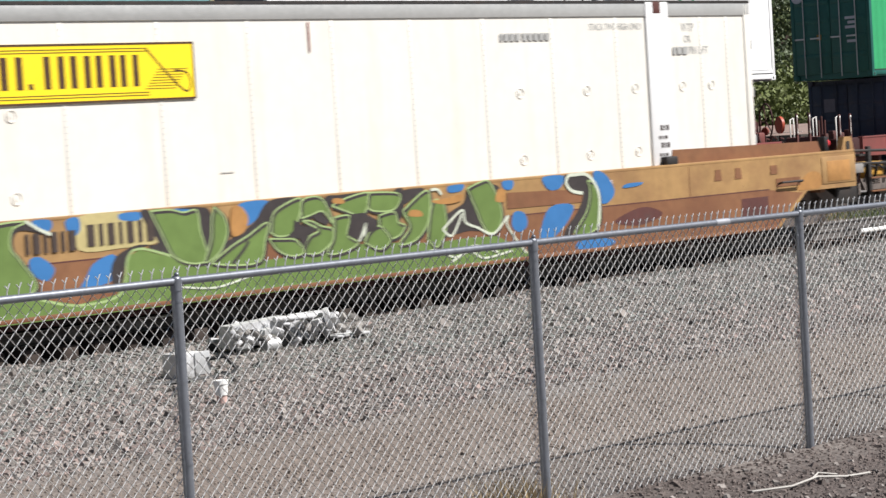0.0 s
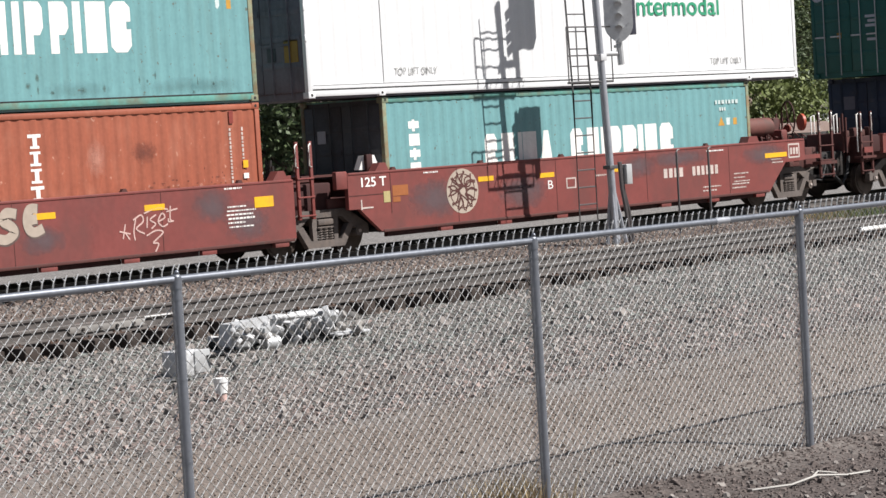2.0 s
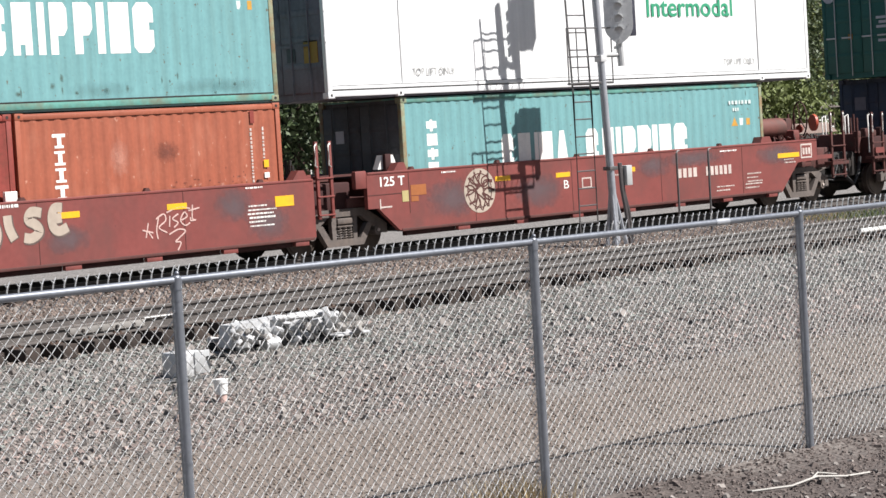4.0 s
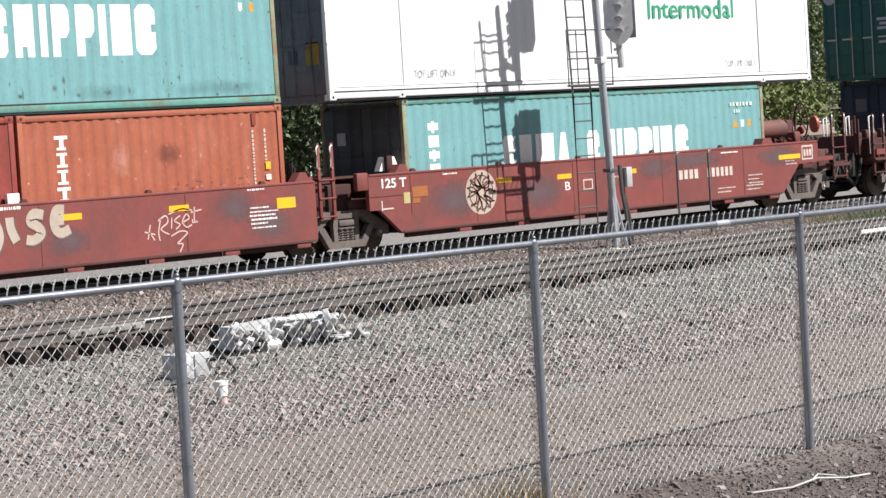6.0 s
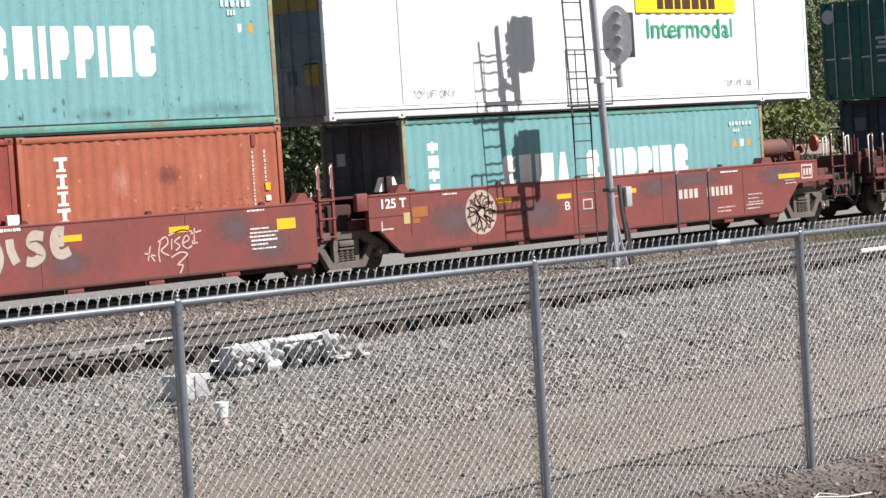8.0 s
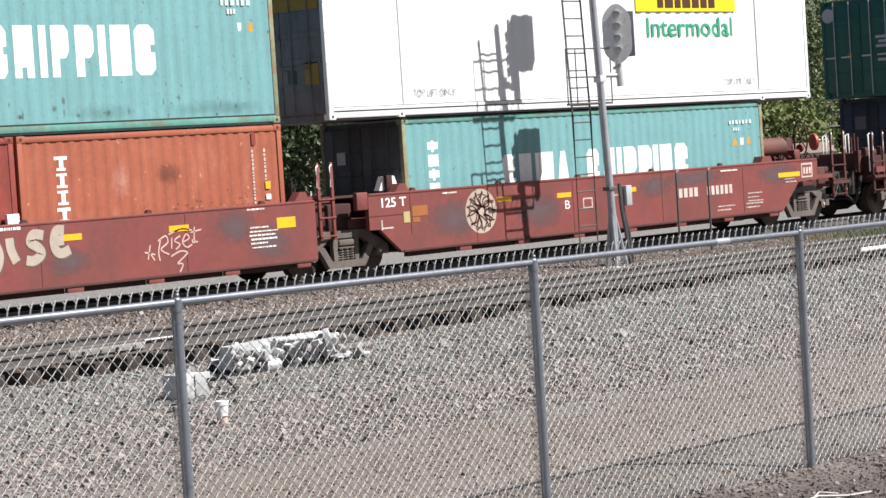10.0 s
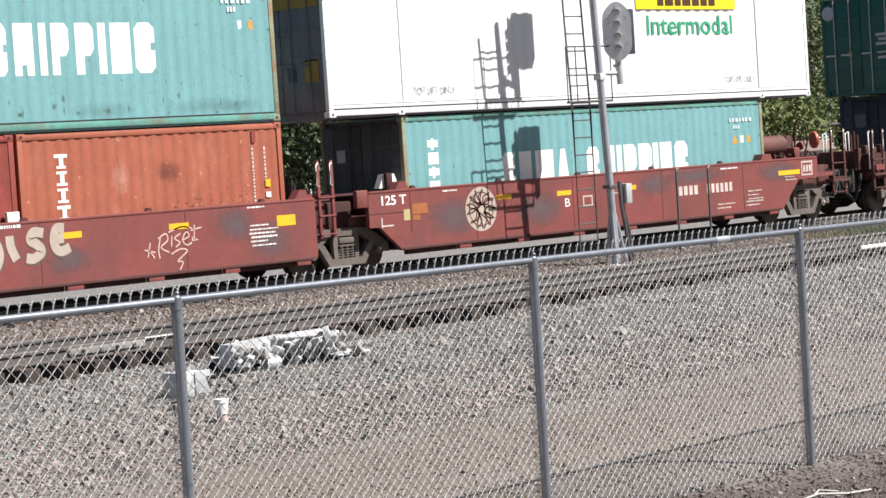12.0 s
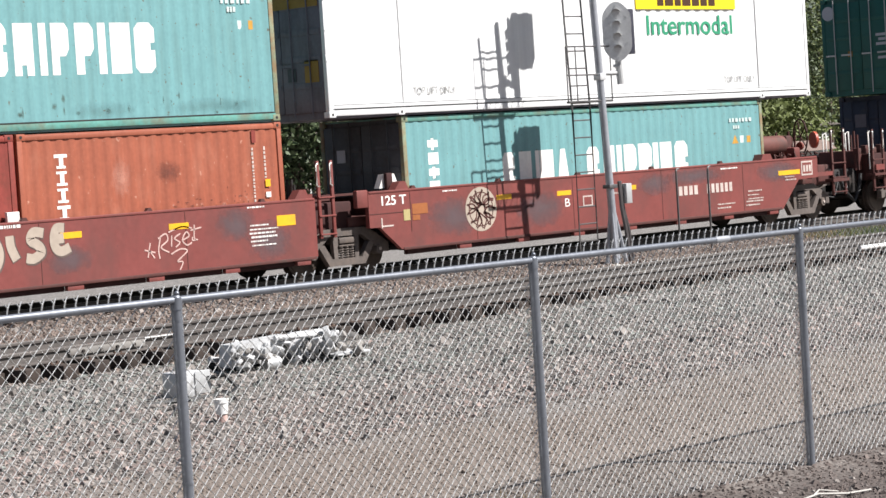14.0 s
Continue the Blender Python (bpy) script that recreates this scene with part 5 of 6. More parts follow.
def build_near_car(spins):
    c = well_car("tan and rust well car covered in green and blue graffiti", (14.0, NEAR_Y, 0), 18.6, [(-4.4, 0.9), (-3.6, 0.9), (-2.8, 0.2), (17.05, 0.2), (17.9, 0.78), (19.4, 0.78), (19.4, 1.38), (18.35, 1.42), (-4.4, 1.42)], "tan", "tan_low", spins, [18.1, -3.9])
    # lower half in the rustier colour, below the crease
    part("lower_panel", prism([(-2.6, 0.22), (16.95, 0.22), (17.75, 0.76), (16.8, 0.86), (-2.6, 0.86)], -0.006, 0), "tan_low", c, "rusty lower half of the side")
    part("crease", box(-2.6, 16.8, -0.0071, 0, 0.862, 0.88), "car_red_dark", c, "dark bend line")
    part("raised_plate", prism([(14.35, 1.42), (18.55, 1.42), (18.45, 1.62), (14.4, 1.66)], 0.12, 0.16), "tan_low", c, "raised inner plate of the well end")
    part("end_cap", box(18.35, 19.38, -0.016, 0.06, 0.86, 1.34, 0.02), "tan", c, "boxed car end plate")
    part("handhold", tube([(17.05, -0.02, 0.95), (17.05, -0.1, 0.97), (17.65, -0.1, 0.97), (17.65, -0.02, 0.95)], 0.02), "black", c, "dark handhold")
    part("pocket", box(17.0, 17.7, -0.008, 0, 0.9, 1.04), "tan_low", c)
    for x in (15.3, 15.85):
        part("stamp", prism([(x, 1.1), (x + 0.2, 1.1), (x + 0.17, 1.28), (x + 0.03, 1.28)], -0.008, 0), "tan_low", c)
    part("stamp", box(16.85, 17.05, -0.008, 0, 1.12, 1.27), "tan_low", c)
    part("dark_patch", box(16.0, 16.75, -0.01, 0, 0.46, 0.76), "car_red_dark", c, "dark maroon paint patch")
    part("dark_patch", prism(smooth_loop([(12.7, 0.62), (13.4, 0.8), (13.9, 0.66), (13.3, 0.52)]), -0.009, 0), "car_red_dark", c)
    part("orange_patch", prism(smooth_loop([(17.6, 0.82), (17.9, 0.8), (18.3, 0.82), (18.3, 1.06), (18.0, 1.1), (17.75, 0.98)], 4), -0.004, 0), "tan_orange", c, "orange paint patch")
    part("sticker", box(12.3, 12.7, -0.008, 0, 1.2, 1.27), "marking_faded", c)
    lock = part("locking_guide", box(14.1, 14.4, 0.0, 0.25, 1.42, 1.56, 0.03), "black", c, "dark container locking guide")
    # end machinery
    part("end_sill", box(19.45, 20.3, 0.5, 2.4, 0.78, 1.0, 0.03), "car_red_dark", c)
    for x, top in ((20.28, 1.45), (21.12, 2.2)):
        part("end_post", box(x, x + 0.09, 0.3, 0.38, 0.42, top, 0.01), "black", c, "dark upright end post")
    for z in (0.62, 0.86):
        part("step", box(20.3, 21.2, 0.26, 0.3, z, z + 0.03, 0.005), "tan_low", c, "worn step edge")
    part("wheel_guard", box(19.5, 20.25, 0.5, 0.9, 0.45, 0.82, 0.05), "black", c, "dark greasy coupler pocket")
    part("end_bracket", prism([(19.0, 1.36), (19.42, 1.36), (19.34, 1.66), (19.12, 1.66)], 0.02, 0.14), "tan", c, "tan slotted lifting bracket")
    part("bracket_slot", box(19.17, 19.27, 0.01, 0.03, 1.42, 1.58), "black", c)
    part("box_plate", box(18.5, 19.2, -0.022, -0.014, 0.9, 1.26, 0.004), "tan_orange", c, "worn boxed end panel")
    part("grey_fitting", box(19.62, 20.1, 0.28, 0.45, 0.98, 1.16, 0.03), "dusty_steel", c, "scuffed pale fitting")
    for z in (1.35, 1.12):
        part("end_rail", rod((19.4, 0.32, z + 0.05), (21.1, 0.32, z), 0.025), "black", c)
    part("yellow_box", box(20.42, 21.08, 0.5, 0.9, 0.86, 1.16, 0.02), "amber_sign", c, "orange yellow steel box on the car end")
    part("walkway", box(19.2, 21.1, 0.9, 2.4, 1.26, 1.3), "black", c)
    part("drawbar", box(19.4, 21.5, 1.3, 1.62, 0.5, 0.85, 0.05), "truck", c, "coupler")
    part("brake_cylinder", rod((19.6, 0.7, 0.95), (20.2, 0.7, 0.95), 0.13, sides=14), "car_red_dark", c)
    for k in range(5):
        part("pipe", tube([(19.5 + 0.3 * k, 0.5, 0.8), (19.6 + 0.3 * k, 0.45, 1.1), (19.9 + 0.3 * k, 0.5, 1.2 - 0.05 * k)], 0.025), "black", c)
    lamp = part("marker_lamp", box(19.0, 19.12, 0.35, 0.5, 1.42, 1.68, 0.02), "hose", c, "rear marker lamp on the car end")
    part("marker_lens", rod((19.12, 0.42, 1.56), (19.17, 0.42, 1.56), 0.07, sides=14), "red_lamp", lamp, "red lens")
    part("well_deck", box(0.3, 16.0, 0.3, 2.6, 0.33, 1.148), "black", c)
    part("under_beam", box(-2.5, 16.0, 0.3, 2.6, 0.08, 0.2), "black", c)
    build_graffiti(c)
    return c


def build_graffiti(c):
    """Spray paint in layers, each a hair over the last: tan and blue patches, dark shades, green forms with pale edges."""
    layer = [0]

    def fill(pts, mat, label="", round_=True):
        layer[0] += 1
        part("graffiti_fill", prism(smooth_loop(pts, 4) if round_ else pts, -0.0072 - layer[0] * 0.00012, -0.0065), mat, c, label)

    def line(pts, w, mat="spray_white"):
        layer[0] += 1
        part("graffiti_line", ribbon(pts, w, -0.0074 - layer[0] * 0.00012, -0.0066), mat, c)

    def leaf(pts, edge=0.021):
        """A green form: dark rim, pale line, green inside."""
        line([(x + 0.02, z - 0.02) for x, z in pts + pts[:1]], edge * 2.6, "spray_dark")
        fill(pts, "spray_green", "leafy green spray paint")
        line(pts + pts[:1], edge)

    # cream and blue ground coats
    fill([(2.46, 1.0), (2.46, 1.4), (3.3, 1.4), (3.6, 1.2), (3.7, 1.0), (3.1, 0.97)], "spray_cream", "cream spray paint")
    fill([(10.26, 0.98), (10.26, 1.22), (11.1, 1.2), (12.0, 1.16), (11.95, 0.97)], "tan_low", "rubbed rust-brown band", False)
    for pts in ([(1.8, 1.4), (2.06, 1.4), (2.08, 1.3), (1.95, 1.24)], [(2.3, 1.38), (2.48, 1.4), (2.5, 1.25), (2.4, 1.17), (2.3, 1.27)], [(3.12, 1.4), (3.44, 1.4), (3.42, 1.3), (3.14, 1.32)], [(1.72, 0.93), (1.88, 0.96), (2.08, 0.8), (1.96, 0.66), (1.76, 0.76)],
                [(2.68, 0.82), (3.0, 0.9), (2.98, 0.6), (2.46, 0.5), (2.55, 0.66)], [(3.95, 1.4), (4.4, 1.4), (4.4, 1.3), (4.1, 1.34)], [(5.05, 1.2), (5.1, 1.4), (5.6, 1.4), (5.4, 1.2), (5.2, 1.1)], [(9.03, 1.39), (9.35, 1.4), (9.3, 1.31), (9.05, 1.3)],
                [(10.18, 1.39), (10.42, 1.39), (10.38, 1.27), (10.22, 1.28)], [(11.08, 1.4), (11.56, 1.4), (11.46, 1.22), (11.2, 1.21)], [(10.4, 0.92), (10.62, 0.9), (10.68, 0.72), (10.5, 0.62), (10.34, 0.72)],
                [(11.2, 0.94), (11.74, 0.94), (11.55, 0.66), (11.1, 0.42), (10.95, 0.55)], [(12.25, 1.4), (12.52, 1.38), (12.74, 1.12), (12.62, 0.95), (12.38, 0.95)], [(12.95, 1.13), (13.3, 1.14), (13.45, 1.19), (13.05, 1.19)], [(11.8, 0.26), (12.6, 0.26), (12.6, 0.36), (11.9, 0.4)]):
        fill(pts, "spray_blue", "bright blue spray paint")
    # dark shade forms
    for pts in ([(3.45, 1.4), (3.6, 1.4), (3.8, 1.05), (3.95, 0.78), (3.54, 0.95), (3.7, 1.0), (3.52, 1.25)], [(3.55, 0.98), (3.3, 0.98), (3.0, 0.85), (2.92, 0.6), (3.06, 0.5), (3.2, 0.85), (3.4, 0.94)], [(4.05, 1.4), (4.4, 1.4), (4.6, 1.3), (4.52, 0.8), (4.42, 1.0), (4.36, 1.34)],
                [(5.3, 1.12), (5.6, 1.4), (6.15, 1.41), (5.77, 1.29), (5.62, 1.05), (4.9, 0.82), (4.85, 0.92)], [(6.62, 1.38), (6.9, 1.4), (7.4, 1.41), (6.95, 1.33), (6.72, 1.25), (6.66, 1.1)], [(7.95, 1.4), (8.12, 1.4), (8.1, 1.1), (7.98, 0.95), (7.92, 1.1), (8.02, 1.25)],
                [(8.1, 1.38), (8.55, 1.39), (8.3, 1.26), (8.12, 1.2)], [(8.94, 0.96), (9.33, 1.13), (9.42, 1.3), (9.56, 1.03), (9.7, 0.72), (9.4, 0.72), (9.0, 0.7)], [(1.48, 1.36), (1.8, 1.36), (2.02, 1.22), (1.6, 1.3), (1.52, 1.05), (1.85, 0.55), (1.7, 0.6), (1.46, 1.0)],
                [(9.95, 1.36), (10.12, 1.3), (10.16, 1.05), (10.0, 1.25)], [(11.57, 1.4), (12.03, 1.4), (12.2, 1.2), (12.08, 0.85), (11.6, 0.45), (11.5, 0.55), (11.85, 0.85), (11.98, 1.1), (11.72, 1.14)]):
        fill(pts, "spray_dark", "dark brown spray paint shade")
    # broad green foot of the piece
    fill([(0.2, 0.18), (0.2, 0.7), (1.2, 0.62), (1.85, 0.45), (2.4, 0.33), (3.0, 0.4), (3.1, 0.55), (3.22, 0.86), (3.4, 0.93), (4.0, 0.76), (4.6, 0.66), (5.4, 0.62), (6.4, 0.64), (7.3, 0.7), (8.0, 0.66), (8.7, 0.6), (9.4, 0.62), (10.0, 0.6), (10.6, 0.34), (10.9, 0.19)], "spray_green", "leafy green spray paint", False)
    line([(1.85, 0.44), (2.4, 0.32), (3.05, 0.4), (3.2, 0.84), (3.38, 0.94), (3.7, 0.87), (4.28, 0.68)], 0.03)
    # leaves, each with its own edge
    leaf([(1.0, 0.6), (1.0, 1.3), (1.34, 1.4), (1.72, 1.4), (1.5, 1.32), (1.46, 1.1), (1.58, 0.95), (1.8, 0.6), (1.4, 0.5)])
    leaf([(3.6, 1.4), (3.92, 1.4), (4.14, 1.35), (4.36, 1.36), (4.4, 1.1), (4.5, 0.8), (4.6, 0.72), (4.26, 0.68), (3.94, 0.8), (3.77, 1.08)])
    leaf([(4.65, 1.39), (4.8, 1.26), (4.85, 1.1), (4.82, 0.96), (4.68, 0.78), (4.44, 0.68), (4.56, 0.95), (4.6, 1.22)])
    leaf([(4.54, 0.66), (4.92, 0.86), (5.2, 0.97), (5.55, 1.12), (5.49, 0.88), (5.38, 0.62), (4.95, 0.6)])
    line([(4.9, 0.62), (5.12, 0.8), (5.2, 0.9)], 0.05, "spray_dark")
    leaf([(5.6, 0.98), (5.66, 1.22), (5.88, 1.34), (6.17, 1.4), (6.14, 1.2), (5.98, 0.95), (5.74, 0.92)])
    leaf([(6.16, 1.13), (6.18, 1.35), (6.36, 1.41), (6.54, 1.38), (6.66, 1.22), (6.72, 1.03), (6.56, 1.2), (6.32, 1.16)])
    leaf([(6.16, 1.1), (6.34, 1.08), (6.52, 1.0), (6.71, 0.95), (6.72, 0.8), (6.44, 0.64), (6.17, 0.68), (6.28, 0.87), (6.46, 0.95)])
    leaf([(5.56, 0.9), (5.8, 0.88), (6.03, 0.85), (6.17, 0.68), (5.95, 0.64), (5.7, 0.74)])
    leaf([(6.73, 1.26), (6.96, 1.34), (7.44, 1.4), (7.4, 1.2), (7.25, 1.08), (7.06, 1.15)])
    leaf([(7.45, 1.4), (8.02, 1.35), (7.96, 1.16), (7.72, 1.12), (7.42, 1.18)])
    leaf([(7.61, 1.07), (7.91, 1.1), (7.98, 0.95), (8.11, 0.89), (7.98, 0.76), (7.76, 0.74), (7.62, 0.87)])
    leaf([(8.08, 1.1), (8.6, 1.36), (8.58, 0.93), (8.32, 0.68), (7.98, 0.64), (8.2, 0.86)])
    leaf([(6.76, 1.1), (7.05, 1.1), (6.98, 0.85), (7.18, 0.72), (6.9, 0.62), (6.6, 0.62), (6.72, 0.82)])
    leaf([(7.3, 0.72), (7.42, 0.86), (7.62, 0.92), (7.8, 0.72), (7.6, 0.6)])
    leaf([(8.54, 0.66), (8.68, 1.17), (8.9, 1.16), (8.94, 0.84), (8.86, 0.66), (8.72, 0.54)])
    leaf([(9.42, 1.33), (9.66, 1.4), (9.9, 1.4), (10.12, 1.0), (10.05, 0.72), (9.86, 0.66), (9.7, 0.78), (9.56, 1.06)])
    leaf([(12.1, 1.3), (12.28, 1.22), (12.36, 0.96), (12.28, 0.56), (11.72, 0.48), (12.02, 0.8), (12.14, 1.08)])
    # star-shaped gaps between the leaves
    for pts in ([(6.02, 1.12), (6.2, 1.02), (6.46, 0.97), (6.28, 0.89), (6.18, 0.74), (6.1, 0.86), (5.87, 0.9), (6.0, 0.98)], [(7.07, 1.12), (7.32, 1.13), (7.58, 1.0), (7.56, 0.9), (7.38, 0.84), (7.27, 0.73), (6.98, 0.84), (7.03, 0.97)], [(6.34, 1.16), (6.52, 1.18), (6.66, 1.06), (6.62, 1.0), (6.42, 1.08)]):
        fill(pts, "spray_dark", "dark brown spray paint shade", False)
    # bare paint left between the forms
    for pts in ([(4.92, 1.0), (5.12, 1.02), (5.22, 1.2), (5.1, 1.36), (4.94, 1.34)], [(8.66, 1.2), (8.95, 1.22), (9.3, 1.26), (9.25, 1.16), (8.9, 1.14)], [(8.2, 1.02), (8.46, 1.0), (8.42, 1.08), (8.24, 1.1)], [(6.75, 1.3), (6.95, 1.28), (6.94, 1.34), (6.78, 1.36)], [(10.0, 1.12), (10.2, 1.1), (10.22, 1.26), (10.08, 1.28)]):
        fill(pts, "tan_orange", "bare tan paint left between the graffiti")
    # loose pale lines
    for pts, w in (([(1.7, 1.41), (1.88, 1.3), (2.06, 1.22)], 0.04), ([(8.86, 0.78), (9.28, 1.03), (9.34, 0.85), (9.6, 0.75), (9.92, 0.64), (10.26, 0.88), (10.22, 0.76), (10.42, 0.5), (10.62, 0.3)], 0.035), ([(8.86, 0.78), (9.05, 0.68), (9.28, 0.98)], 0.035), ([(8.66, 1.36), (8.8, 1.36), (8.88, 1.28)], 0.04),
                   ([(11.97, 1.11), (11.72, 1.16), (11.6, 1.28), (11.66, 1.39), (11.82, 1.4)], 0.05), ([(11.8, 1.4), (12.08, 1.39), (12.28, 1.22), (12.36, 0.96), (12.28, 0.52)], 0.05), ([(7.2, 0.74), (7.28, 0.86), (7.35, 0.98), (7.3, 0.8)], 0.035), ([(8.2, 0.42), (8.7, 0.5), (9.1, 0.36), (9.5, 0.5), (10.0, 0.36)], 0.03), ([(9.0, 0.3), (9.4, 0.42), (9.7, 0.3), (10.3, 0.36)], 0.03), ([(4.0, 0.4), (4.6, 0.34), (5.2, 0.44)], 0.025)):
        line(pts, w, "spray_pale")
    # dark bars in place of the car's lettering
    mark("stencil", bars(1.68, 1.0, (0.05, 0.1, 0.05, 0.09, 0.05, 0.1), 0.25, 0.06, -0.0145, thick=0.003), "marking_black", c, "dark plain bars")
    mark("stencil", bars(2.6, 1.03, (0.11, 0.06, 0.1, 0.05, 0.1, 0.06, 0.11), 0.27, 0.075, -0.0145, thick=0.003), "marking_black", c, "dark plain bars")


def build_near_container():
    zb, h, L = 1.15, 2.89, 16.3
    c = thing("intermodal_container", "off-white smooth-sided intermodal container with yellow company panel, riding in the well", "container", (14.4, NEAR_Y + 0.16, zb), "intermodal containers")
    part("body", box(0.02, L - 0.02, 0.008, 2.59, 0.03, h - 0.03), "cream", c)
    part("top_rail", box(0.0, L, -0.014, 0.08, h - 0.22, h - 0.01, 0.01), "cream_rail", c, "grey aluminium top rail")
    part("roof_edge", box(0.0, L, -0.022, 2.6, h - 0.012, h + 0.03), "black", c)
    part("bottom_rail", box(0.0, L, -0.01, 0.08, 0.0, 0.16, 0.01), "cream", c)
    for x in (0, L - 0.16):
        part("corner_post", box(x, x + 0.16, -0.014, 0.14, 0.05, h - 0.02, 0.015), "cream", c)
    for x in (13.53,):
        p = part("lifting_post", box(x, x + 0.56, -0.03, 0.12, 0.0, h + 0.005, 0.012), "white", c, "white steel lifting post")
        part("casting", box(x + 0.17, x + 0.37, -0.036, 0.1, h - 0.18, h + 0.012, 0.01), "car_red_dark", p, "rusty top casting")
        rng = random.Random(4)
        for k in range(4):
            mark("stencil", bars(x + 0.16 + 0.05 * (k % 2), 0.42 + 0.14 * k, (0.05, 0.03, 0.06), 0.05 + 0.03 * (k % 2), 0.035, -0.031), "marking_black", p)
    # riveted seams and shallow round dimples
    for x in [0.6 + 1.523 * k for k in range(9)] + [14.95, 15.65]:
        part("seam", box(x - 0.03, x + 0.03, 0.0035, 0.012, 0.16, h - 0.22, 0.002), "cream", c)
        b = bmesh.new()
        z = 0.24
        while z < h - 0.3:
            rod((x, 0.004, z), (x, 0.0005, z), 0.011, b, 6)
            z += 0.075
        tagged(part("rivets", b, "cream_rail", c, "row of small rivets"), kind="stuff")
    for x in (1.32, 10.48, 12.02, 13.2, 14.41, 15.18):
        for z in (0.53, 1.53) if x < 13.3 else (1.53,):
            b = bmesh.new()
            tube([(x + 0.075 * math.cos(k * math.pi / 8), 0.004, z + 0.075 * math.sin(k * math.pi / 8)) for k in range(17)], 0.008, b)
            rod((x, 0.012, z), (x, 0.002, z), 0.03, b, 10)
            part("dimple", b, "cream", c, "shallow round dished fitting")
    # yellow panel
    pnl = part("company_panel", box(0.05, 4.21, -0.012, 0.008, 1.66, 2.39), "yellow_panel", c, "yellow company panel with dark border")
    for x0, x1, z0, z1 in ((0.05, 4.21, 2.368, 2.395), (0.05, 4.21, 1.655, 1.68), (4.19, 4.215, 1.655, 2.395)):
        part("border", box(x0, x1, -0.016, -0.01, z0, z1), "brown_letter", pnl)
    for z in (1.72, 1.755, 2.28, 2.315):
        part("stripe", box(0.05, 3.45, -0.015, -0.011, z, z + 0.01), "brown_letter", pnl)
    for x, w in ((0.6, 0.28), (1.2, 0.34), (1.84, 0.32), (2.24, 0.32), (2.63, 0.32), (3.01, 0.3)):
        for dx in (0, 0.66 * w):
            part("panel_lettering", box(x + dx, x + dx + 0.3 * w, -0.0145, -0.011, 1.84, 2.24), "brown_letter", pnl, "plain dark bar")
    part("panel_dot", box(1.6, 1.67, -0.014, -0.01, 1.84, 1.91), "brown_letter", pnl)
    for k in range(8):
        part("stripe", box(3.4 + 0.03 * k, 3.88 + 0.03 * k, -0.015, -0.011, 1.8 + 0.035 * k, 1.808 + 0.035 * k), "brown_letter", pnl)
    part("stripe", ribbon([(3.43, 2.32), (3.7, 2.05), (3.95, 1.82), (4.08, 1.76), (4.14, 1.86), (4.07, 2.0), (3.88, 2.03)], 0.02, -0.016, -0.011), "brown_letter", pnl)
    lettering("lettering", "STACK TWO HIGH ONLY", 12.15, 0.005, 2.46, 0.11, "marking_grey", c, 0.75)
    mark("stencil", bars(10.1, 2.32, (0.06, 0.1, 0.1, 0.09, 0.0, 0.1, 0.09, 0.1, 0.1, 0.09), 0.11, 0.03, -0.004), "marking_grey", c)
    lettering("lettering", "WTP", 14.45, 0.005, 2.42, 0.14, "marking_grey", c, 0.8)
    lettering("lettering", "OR", 14.5, 0.005, 2.24, 0.12, "marking_grey", c, 0.8)
    lettering("lettering", "PIN LIFT", 14.62, 0.005, 2.05, 0.13, "marking_grey", c, 0.8)
    mark("stencil", bars(14.2, 2.05, (0.08, 0.12, 0.12), 0.12, 0.03, -0.004), "marking_grey", c)
    part("rust_streak", box(6.25, 6.275, -0.006, 0.0, 2.22, 2.63), "dark_red", c, "thin red brown streak")
    part("scratch", box(4.55, 4.78, -0.006, 0.0, 0.665, 0.672), "marking_grey", c)
    for k in range(3):
        part("hinge", box(L - 0.01, L + 0.04, -0.01, 0.05, 0.5 + 0.8 * k, 0.66 + 0.8 * k, 0.01), "cream_rail", c)
    return c


